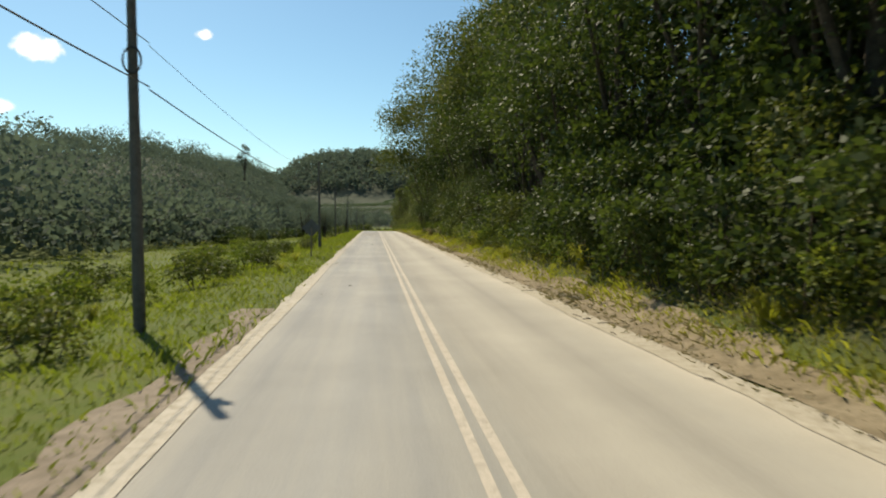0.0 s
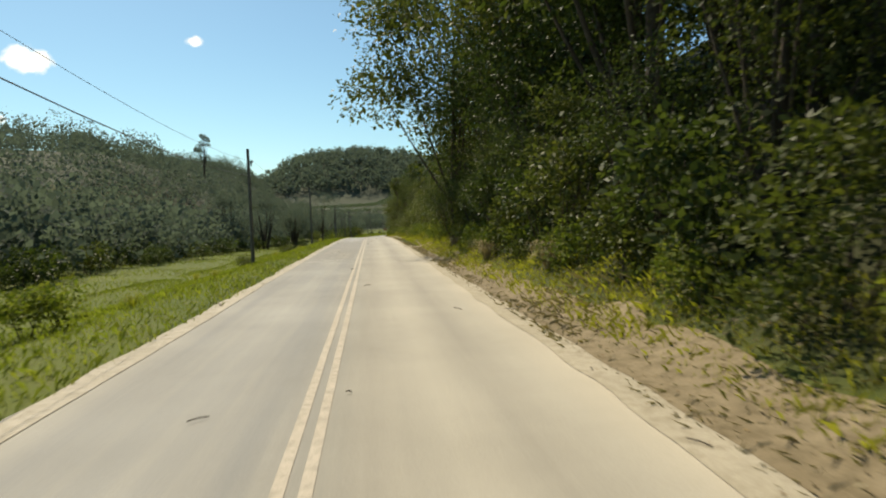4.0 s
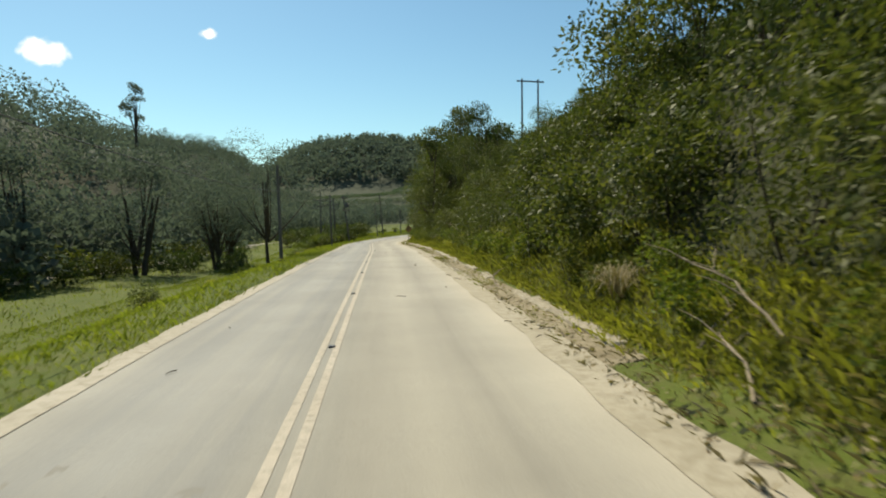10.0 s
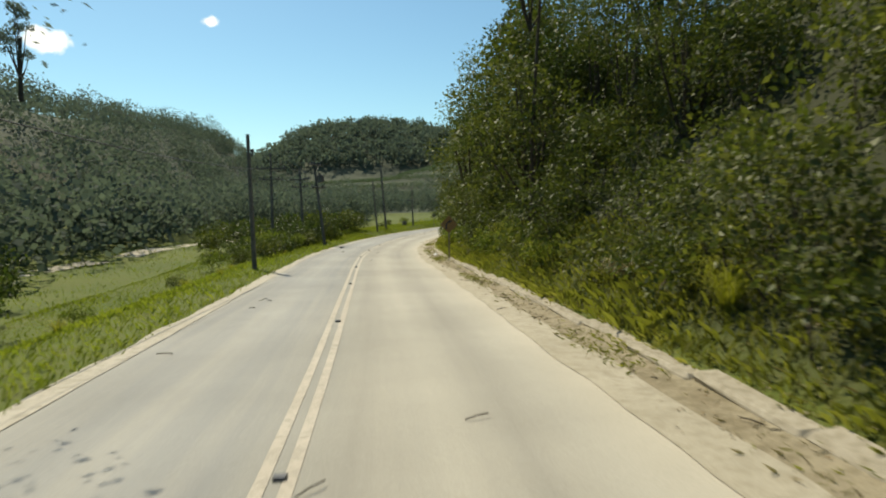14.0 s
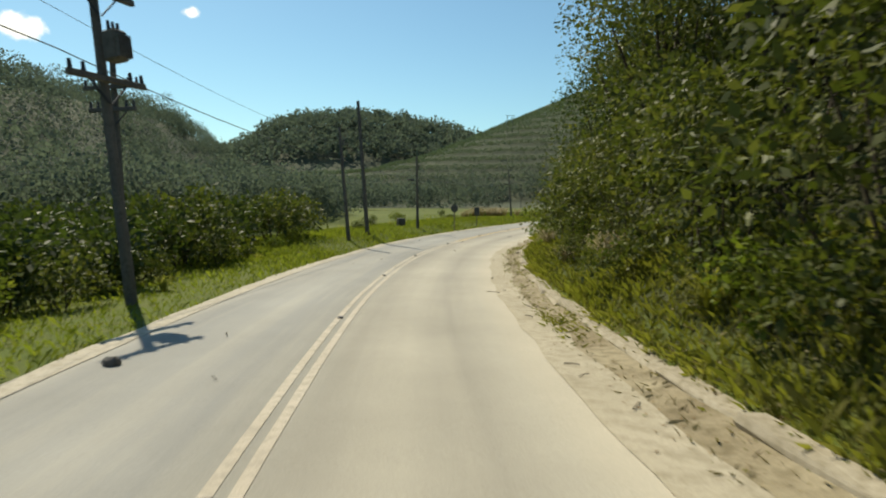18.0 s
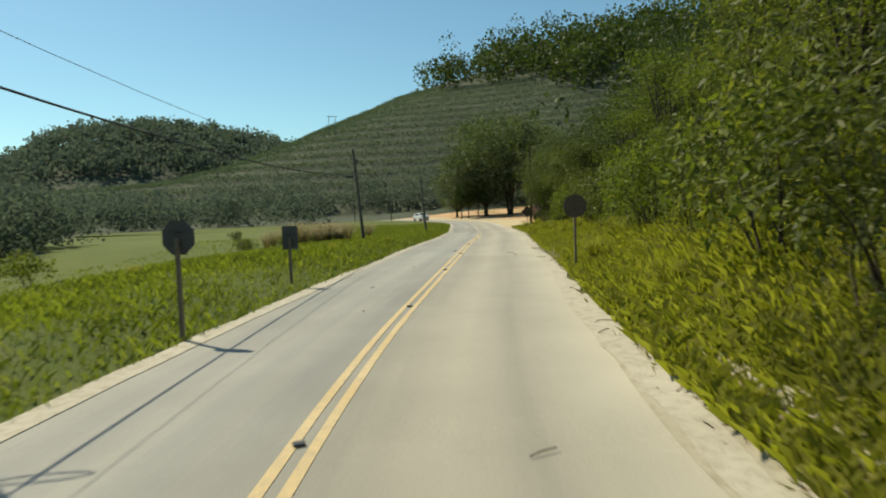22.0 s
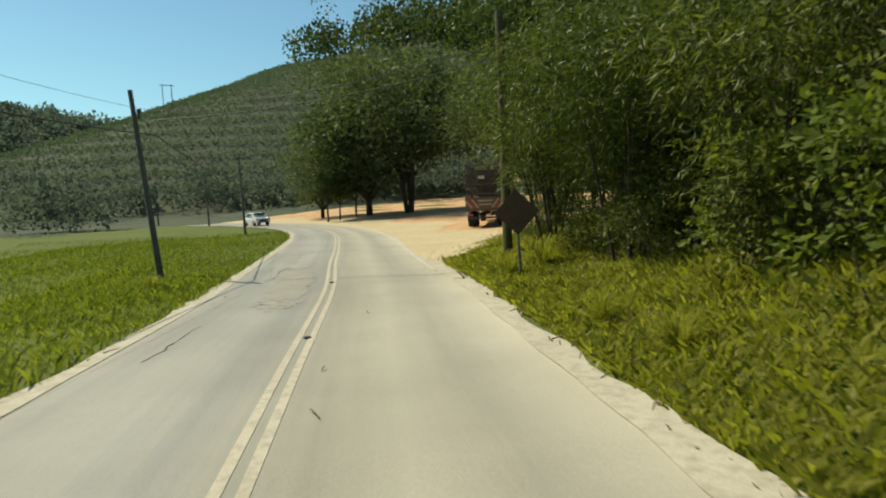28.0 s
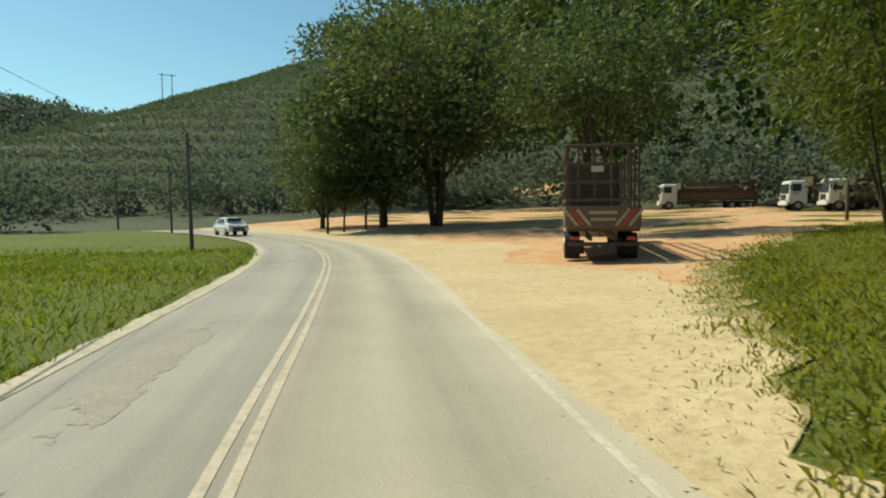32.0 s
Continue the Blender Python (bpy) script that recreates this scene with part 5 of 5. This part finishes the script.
def broken(s0, s1, d0, d1, rough, seed, mat=None, lift=0.0225, label="rough crumbled patch in the asphalt"):
    """A stretch of crumbled asphalt: an uneven sheet with a ragged edge."""
    rr = np.random.default_rng(seed)
    s, d = np.arange(s0, s1, 0.11), np.arange(d0, d1, 0.065)
    S_, D = np.meshgrid(s, d, indexing="ij")
    S_, D = S_ + 0.03 * rr.normal(size=S_.shape), D + 0.015 * rr.normal(size=D.shape)
    x, y = at_road(S_.ravel(), D.ravel())
    z = height(x, y, S_.ravel(), D.ravel()) + lift + rough * rr.uniform(size=x.size) ** 2
    f = grid_faces(*S_.shape)
    us, ud = (S_.ravel() - s0) / (s1 - s0), (D.ravel() - d0) / (d1 - d0)
    inside = 4 * np.minimum(us, 1 - us) + 0 * ud
    inside = np.minimum(inside, 4 * np.minimum(ud, 1 - ud)) - 0.45 + 0.45 * wob(x, y, 2.3, seed) + 0.25 * rr.normal(size=x.size)
    f = f[inside[f].mean(1) > 0]
    return tagged(mesh_object("asphalt_patch", np.stack([x, y, z], 1), f, mat or PATCH), label, "patch", kind="structure")


for k, a_ in enumerate(((307, 318.5, -1.8, -0.45, 0.007), (319, 326, -2.3, -1.4, 0.005), (84, 92, -1.5, -0.6, 0.010), (90, 99, -2.6, -1.5, 0.010))):
    broken(*a_, 300 + k)
broken(78, 124, -3.3, 0.1, 0.0004, 310, NEWER, 0.0212, "darker grey resurfaced stretch of the lane")
CRACK = plain("crack", (0.13, 0.12, 0.105), 0.95)
for k, (s0, s1, d0) in enumerate(((86, 90, -2.7), (92, 95, -1.1), (303, 306, -2.3), (314, 318, -1.9), (118, 121, -2.4))):
    patch(s0, s1, d0 - 0.007, d0 + 0.007, 340 + k, CRACK, "thin dark crack in the asphalt")
stud = part("road_stud", bm_box(0.11, 0.1, 0.03, (0, 0, 0.015), bevel=0.008), DARK)
tagged(stud, "small dark road stud on the centre line", "road stud", "studs on the centre line")
first = True
for s in list(np.arange(128, 262, 8.0)) + list(np.arange(264, 316, 8.0)):
    x, y = at_road(s, 0.0)
    m = pose(float(x), float(y), float(height(x, y)[0]) + 0.024)
    if first:
        stud.matrix_basis, first = m, False
    else:
        copy_thing(stud, m)

# ---- litter: twigs, leaves and a stone on the road and shoulder ----
q = np.random.default_rng(46)
tw = []
for _ in range(420):
    s_, d_ = q.uniform(0, 312), (q.uniform(3.4, 4.5) if q.uniform() < 0.8 else q.uniform(-3.3, 3.2))
    x, y = at_road(s_, d_)
    a_, ln = q.uniform(0, 6.28), q.uniform(0.08, 0.35)
    p0 = np.array([float(x), float(y), float(height(x, y)[0]) + 0.04])
    p1 = p0 + np.array([math.cos(a_) * ln, math.sin(a_) * ln, q.uniform(0, 0.03)])
    tw.append(tube(np.array([p0, (p0 + p1) / 2 + [0, 0, 0.01], p1]), 0.008, 4))
tagged(mesh_object("twigs", *join(tw), BARK), "dry twigs and straw scattered on the road's edge", "litter", kind="stuff")
DRYLEAF = leaf_mat("dry_leaf", (0.10, 0.06, 0.025), (0.20, 0.13, 0.06), (0.34, 0.25, 0.13), 0.1, 0.8)
n = 5000
s_, d_ = q.uniform(-4, 316, n), 3.5 + 1.6 * q.uniform(0, 1, n) ** 0.7
x, y = at_road(s_, d_)
v, f = leaves(np.stack([x, y, height(x, y, s_, d_) + 0.045], 1), 0.065, q, np.array([[0, 0, 0.05]]), 0.5, 0.0)
v = v.reshape(-1, 4, 3)
v[..., 2] = v[:, :1, 2] + (v[..., 2] - v[:, :1, 2]) * 0.15
tagged(mesh_object("dry_leaves", v.reshape(-1, 3), f, DRYLEAF), "fallen dry leaves on the sandy shoulder", "litter", kind="stuff")


def rock(name, x, y, size, mat, label, seed):
    rr = np.random.default_rng(seed)
    bm = bmesh.new()
    bmesh.ops.create_icosphere(bm, subdivisions=2, radius=size)
    for vert in bm.verts:
        vert.co *= 1 + 0.22 * float(wob(np.array([vert.co.x / size * 2]), np.array([vert.co.y / size * 2 + vert.co.z / size]), 1.3, seed)[0])
        vert.co.z *= 0.75
    ob = part(name, bm, mat, None, m=pose(x, y, float(height(x, y)[0]) + size * 0.5, 0, 0, 30 * seed))
    return tagged(ob, label, name)


rock("stone", *[float(c) for c in at_road(212.2, -2.5)], 0.12, POLE_GREY, "grey stone lying at the road's edge", 1)
rock("plastic_bag", *[float(c) for c in at_road(200.2, 4.3)], 0.13, WHITE_PAINT, "crumpled white plastic bag on the shoulder", 2)

# ---- grass tussocks, reeds, dead branches, a leaning fence post ----
def tussock(seed, n, long, mat, name, label, category):
    q = np.random.default_rng(seed)
    a = q.uniform(0, 2 * np.pi, n)
    reach, rise = long * q.uniform(0.35, 0.9, n), long * q.uniform(0.5, 0.95, n)
    u = np.stack([np.cos(a), np.sin(a), 0 * a], 1)
    w = np.stack([-np.sin(a), np.cos(a), 0 * a], 1) * 0.009
    b = u * q.uniform(0, 0.10, n)[:, None]
    up = np.array([[0, 0, 1.0]])
    m1 = b + u * (reach * 0.30)[:, None] + up * (rise * 0.75)[:, None]
    m2 = b + u * (reach * 0.68)[:, None] + up * rise[:, None]
    t = b + u * reach[:, None] + up * (rise * q.uniform(0.5, 0.9, n))[:, None]
    v = np.stack([b - w, b + w, m1 + w, m1 - w, m2 + w * 0.8, m2 - w * 0.8, t + w * 0.1, t - w * 0.1], 1).reshape(-1, 3)
    k = np.arange(n)[:, None] * 8
    f = np.concatenate([k + np.array([[0, 1, 2, 3]]), k + np.array([[3, 2, 4, 5]]), k + np.array([[5, 4, 6, 7]])])
    return tagged(mesh_object(name, v, f, mat), label, category)


tufts = [group(tussock(400 + k, 130, 1.0, BLADE_OLIVE if k else BLADE_DRY, "grass_tussock", ("arching dry tussock of long grass" if k == 0 else "arching green tussock of long grass"), "grass"), "tussocks of long grass") for k in range(3)]
q = np.random.default_rng(47)
for s_ in list(np.arange(104, 256, 6.0)) + list(np.arange(256, 314, 3.5)) + list(np.arange(10, 100, 11.0)):
    x, y = at_road(s_ + q.uniform(-2, 2), q.uniform(5.3, 6.4) if s_ < 250 else q.uniform(4.6, 8.4))
    place(tufts[int(q.choice([0, 1, 2, 1])) if s_ < 250 else int(q.choice([1, 2]))], float(x), float(y), q.uniform(0, 360), q.uniform(0.6, 1.15), 0.05)
for s_ in np.arange(6, 320, 7.0):
    x, y = at_road(s_ + q.uniform(-3, 3), -q.uniform(4.6, 9.5))
    place(tufts[int(q.choice([1, 2]))], float(x), float(y), q.uniform(0, 360), q.uniform(0.3, 0.6), 0.05)
reeds = group(tussock(410, 150, 1.5, BLADE_DRY, "reed_clump", "greyish clump of tall seeding grass", "grass"), "clumps of tall seeding grass")
for _ in range(26):
    x, y = at_road(q.uniform(277, 293), -q.uniform(8.2, 12.5))
    place(reeds, float(x), float(y), q.uniform(0, 360), q.uniform(0.6, 1.0), 0.05)
    if q.uniform() < 0.5:
        place(low_bush[int(q.integers(0, 2))], float(x) - 0.8, float(y) + 0.5, q.uniform(0, 360), q.uniform(0.35, 0.55), 0.15)
DEADWOOD = plain("dead_wood", (0.27, 0.22, 0.15), 0.9, 0, 0.25, 6)


def dead_branch(x, y, long, turn, rise, seed):
    q = np.random.default_rng(seed)
    t = np.linspace(0, 1, 7)[:, None]
    p = t * np.array([[long, 0, rise]]) + np.c_[np.zeros(7), q.normal(size=7) * 0.06, 0.15 * np.sin(3 * t[:, 0])]
    bits = [tube(p, np.linspace(0.028, 0.008, 7), 5)]
    for k in (2, 3, 4, 5):
        e = p[k] + np.array([0.45, q.choice([-1, 1]) * 0.4, 0.25]) * q.uniform(0.6, 1.3)
        bits.append(tube(np.array([p[k], (p[k] + e) / 2 + [0, 0, 0.05], e]), [0.012, 0.009, 0.004], 4))
    ob = mesh_object("dead_branch", *join(bits), DEADWOOD)
    ob.matrix_basis = pose(x, y, float(height(x, y)[0]) + 0.05, 0, 0, turn)
    tagged(ob, "bare dead branch lying on the bank", "branch", "dead branches on the bank")


for k, (s_, d_, ln, tn, rs) in enumerate(((123.5, 4.7, 2.6, 70, 0.3), (125.5, 5.2, 2.8, 40, 0.9), (124.5, 5.8, 2.2, 100, 0.8), (127.5, 5.6, 2.4, 20, 0.9), (137, 4.3, 1.6, 80, 0.12),
                                          (96, 4.3, 2.4, 85, 0.15), (100, 4.6, 2.0, 100, 0.2), (152, 6.0, 2.4, 60, 1.0), (158, 6.3, 2.0, 130, 1.1), (265.5, 3.85, 0.5, 60, 0.04), (266.5, 3.9, 0.4, 100, 0.05), (40, 4.6, 1.8, 95, 0.15), (22, 4.6, 1.6, 70, 0.2))):
    x, y = at_road(s_, d_)
    dead_branch(float(x), float(y), ln, tn, rs, 420 + k)
fz1 = float(height(-7.6, 112.6)[0])
tagged(part("fence_post", bm_cyl(0.06, 0.05, 1.5, 8, pose(0, 0, 0.65)), MOSSY, None, m=pose(-7.6, 112.6, fz1, 0, 5, 0)), "thin weathered fence post in the low field", "post")

# ---- vehicles ----
TYRE = plain("tyre_rubber", (0.02, 0.02, 0.02), 0.9)
RIM = plain("grey_rim", (0.28, 0.28, 0.28), 0.45, 0.6)
CAGE = plain("brown_painted_steel", (0.085, 0.055, 0.04), 0.6, 0.1, 0.3)
TIMBER = plain("dark_timber", (0.10, 0.065, 0.04), 0.85, 0, 0.3)
RED = plain("red_reflective", (0.45, 0.05, 0.03), 0.5)
BOARD = plain("brown_board", (0.14, 0.09, 0.065), 0.7, 0, 0.25)
STRIPE = plain("dusty_white_stripe", (0.40, 0.33, 0.27), 0.7, 0, 0.2)
PALE = plain("dirty_white_panel", (0.5, 0.46, 0.40), 0.6, 0, 0.15)
CARPAINT = plain("white_car_paint", (0.72, 0.73, 0.72), 0.25, 0, 0.02)
gm, gn, gl, gb, go = material("car_glass")
gb.inputs["Base Color"].default_value, gb.inputs["Roughness"].default_value = (0.03, 0.04, 0.045, 1), 0.06
GLASS = gm
lm_, ln_, ll_, lb_, lo_ = material("clear_lamp")
lb_.inputs["Base Color"].default_value, lb_.inputs["Roughness"].default_value, lb_.inputs["Metallic"].default_value = (0.6, 0.6, 0.58, 1), 0.15, 0.5
LAMP = lm_


def wheel(parent, x, y, r_, w):
    t = part("wheel", bm_cyl(r_, r_, w, 24, pose(0, 0, 0, 0, 90, 0)), TYRE, parent, m=pose(x, y, r_), shade=False)
    sgn = 1 if x > 0 else -1
    part("rim", bm_cyl(r_ * 0.58, r_ * 0.5, 0.05, 16, pose(sgn * (w / 2 + 0.01), 0, 0, 0, 90 * sgn, 0)), RIM, t)
    return t


def cage_truck(m, length, label, loaded, body_h=2.6):
    """Stake-bed truck, its tail at the origin, driving along +y."""
    top = empty("truck", m, label, "truck", "stake-bed trucks")
    W = 2.5
    for u in (-0.42, 0.42):
        part("chassis_beam", bm_box(0.1, length + 1.6, 0.22, (u, length / 2 + 0.6, 0.85)), DARK, top)
    part("bed_floor", bm_box(W, length, 0.12, (0, length / 2, 1.12), bevel=0.01), TIMBER, top)
    for y in np.linspace(0.06, length - 0.06, 7):
        for u in (-1, 1):
            part("stake", bm_box(0.08, 0.08, body_h, (u * (W / 2 - 0.05), float(y), 1.18 + body_h / 2)), CAGE, top)
    for u in (-0.75, -0.25, 0.25, 0.75):
        part("stake", bm_box(0.07, 0.07, body_h, (u * W / 2 * 0.9, 0.05, 1.18 + body_h / 2)), CAGE, top)
    for zz in np.linspace(0.35, body_h, 5):
        part("rear_rail", bm_box(W, 0.05, 0.1, (0, -0.005, 1.18 + float(zz)), bevel=0.008), CAGE, top)
        for u in (-1, 1):
            part("side_rail", bm_box(0.05, length, 0.1, (u * (W / 2 + 0.01), length / 2, 1.18 + float(zz)), bevel=0.008), CAGE, top)
    part("side_board", bm_box(0.04, length, 0.75, (-W / 2 - 0.02, length / 2, 1.6)), TIMBER, top)
    part("side_board", bm_box(0.04, length, 0.75, (W / 2 + 0.02, length / 2, 1.6)), TIMBER, top)
    part("head_board", bm_box(W, 0.08, body_h, (0, length - 0.02, 1.18 + body_h / 2), bevel=0.01), TIMBER, top)
    part("top_rail", bm_box(W + 0.1, 0.08, 0.09, (0, 0.02, 1.2 + body_h), bevel=0.01), CAGE, top)
    if loaded:
        part("load", bm_box(W - 0.3, length - 0.4, body_h * 0.75, (0, length / 2, 1.2 + body_h * 0.38), bevel=0.12), TIMBER, top)
    # tail: board, slanting red and white bars, bumper, lamps, flaps
    tail = part("tail_board", bm_box(W, 0.05, 0.8, (0, -0.05, 1.55), bevel=0.01), BOARD, top, "brown tail board with red and white slanting bars")
    for sg in (-1, 1):
        for k in range(3):
            part("stripe", bm_box(0.10, 0.012, 0.72, (sg * (0.66 + 0.22 * k), -0.083, 1.55), (0, sg * 38, 0)), RED if k % 2 else STRIPE, tail)
    part("lettering_bar", bm_box(0.95, 0.01, 0.10, (0, -0.082, 1.72)), STRIPE, tail)
    part("lettering_bar", bm_box(0.85, 0.01, 0.09, (0, -0.082, 1.48)), STRIPE, tail)
    part("number_board", bm_box(0.42, 0.02, 0.2, (-0.2, -0.05, 1.18 + body_h * 0.72)), PALE, top)
    part("bumper", bm_box(W - 0.1, 0.12, 0.14, (0, -0.06, 0.62), bevel=0.02), DARK, top)
    for sg in (-1, 1):
        part("tail_lamp", bm_box(0.3, 0.06, 0.12, (sg * 0.95, -0.09, 0.82), bevel=0.01), RED, top)
        part("mud_flap", bm_box(0.55, 0.02, 0.5, (sg * 0.9, 0.35, 0.5)), TYRE, top)
    for y in (1.5, 2.75, length + 1.3):
        for sg in (-1, 1):
            wheel(top, sg * 1.02, y, 0.5, 0.36 if y > length else 0.55)
    # cab
    bm = bmesh.new()
    box(bm, 2.4, 1.9, 2.3, (0, length + 1.35, 1.85), bevel=0.12)
    for vert in bm.verts:
        if vert.co.z > 2.2 and vert.co.y > length + 1.5:
            vert.co.y -= 0.22
    cab = part("cab", bm, WHITE_PAINT, top)
    part("windscreen", bm_box(2.1, 0.03, 0.85, (0, length + 2.24, 2.25), (12, 0, 0)), GLASS, cab)
    for sg in (-1, 1):
        part("side_window", bm_box(0.03, 0.85, 0.7, (sg * 1.2, length + 1.45, 2.3)), GLASS, cab)
        part("mirror", bm_box(0.2, 0.1, 0.4, (sg * 1.42, length + 2.1, 2.3), bevel=0.02), DARK, cab)
        part("headlamp", bm_box(0.4, 0.06, 0.2, (sg * 0.85, length + 2.31, 1.0), bevel=0.02), LAMP, cab)
    part("grille", bm_box(1.3, 0.05, 0.5, (0, length + 2.31, 1.35)), DARK, cab)
    part("front_bumper", bm_box(2.45, 0.2, 0.35, (0, length + 2.3, 0.72), bevel=0.04), WHITE_PAINT, cab)
    return top


def ground_z(x, y):
    return float(height(x, y)[0])


cage_truck(pose(55.0, 320.6, ground_z(56, 322) + 0.03, 0, 0, -41), 7.6, "brown stake-bed truck with striped tail board", False, 2.85)
cage_truck(pose(108.1, 332.8, ground_z(105, 336) + 0.03, 0, 0, 48), 6.4, "parked white-cabbed truck with a steel frame bed", False, 2.2)
cage_truck(pose(108.9, 337.3, ground_z(105, 340) + 0.03, 0, 0, 50), 6.4, "white-cabbed truck parked beside another one", False, 2.2)
cage_truck(pose(109.0, 350.5, ground_z(104, 354) + 0.03, 0, 0, 48), 8.4, "long white-cabbed truck loaded with dark timber", True, 1.9)


def hatchback(m):
    top = empty("car", m, "small white hatchback driving in the other lane", "car")
    prof = [(-1.95, 0.35), (-1.98, 0.75), (-1.85, 0.98), (-1.55, 1.02), (-1.2, 1.40), (-0.3, 1.50), (0.45, 1.46), (1.05, 1.02), (1.75, 0.90), (1.95, 0.70), (1.97, 0.35)]
    def half(z):
        return 0.84 if z < 1.0 else 0.84 - 0.26 * (z - 1.0) / 0.5
    bm = bmesh.new()
    L = [bm.verts.new((-half(z), y, z)) for y, z in prof]
    R = [bm.verts.new((half(z), y, z)) for y, z in prof]
    for k in range(len(prof) - 1):
        bm.faces.new((L[k], L[k + 1], R[k + 1], R[k]))
    bm.faces.new(L[::-1])
    bm.faces.new(R)
    bm.faces.new((L[0], R[0], R[-1], L[-1]))
    bmesh.ops.bevel(bm, geom=bm.edges[:], offset=0.05, segments=2, affect="EDGES")
    body = part("body", bm, CARPAINT, top, shade=False)
    part("windscreen", bm_box(1.2, 0.02, 0.66, (0, 0.79, 1.24), (-36 + 90 - 54 - 54, 0, 0)), GLASS, top)
    part("rear_window", bm_box(1.15, 0.02, 0.42, (0, -1.40, 1.22), (42, 0, 0)), GLASS, top)
    for sg in (-1, 1):
        part("side_window", bm_box(0.02, 1.55, 0.34, (sg * 0.735, -0.25, 1.22), (0, -sg * 27, 0)), GLASS, top)
        part("mirror", bm_box(0.2, 0.12, 0.13, (sg * 0.92, 0.62, 1.08), bevel=0.03), CARPAINT, top)
        part("headlamp", bm_box(0.34, 0.2, 0.16, (sg * 0.62, 1.86, 0.78), (0, 0, -sg * 22), bevel=0.04), LAMP, top)
        for y in (-1.22, 1.22):
            wheel(top, sg * 0.76, y, 0.3, 0.2)
    part("grille", bm_box(0.95, 0.04, 0.22, (0, 1.975, 0.62), bevel=0.015), DARK, top)
    part("air_intake", bm_box(1.1, 0.04, 0.12, (0, 1.98, 0.42), bevel=0.01), DARK, top)
    part("bonnet_badge", bm_box(0.14, 0.03, 0.06, (0, 1.93, 0.80), bevel=0.01), DARK, top)
    part("aerial", bm_cyl(0.01, 0.006, 0.25, 6, pose(0, 0.2, 1.6, -20)), DARK, top)
    return top


cx, cy = at_road(371, -1.55)
cx2, cy2 = at_road(372, -1.55)
hatchback(pose(float(cx), float(cy), ground_z(float(cx), float(cy)) + 0.025, 0, 0, 180 - math.degrees(math.atan2(float(cx2 - cx), float(cy2 - cy)))))
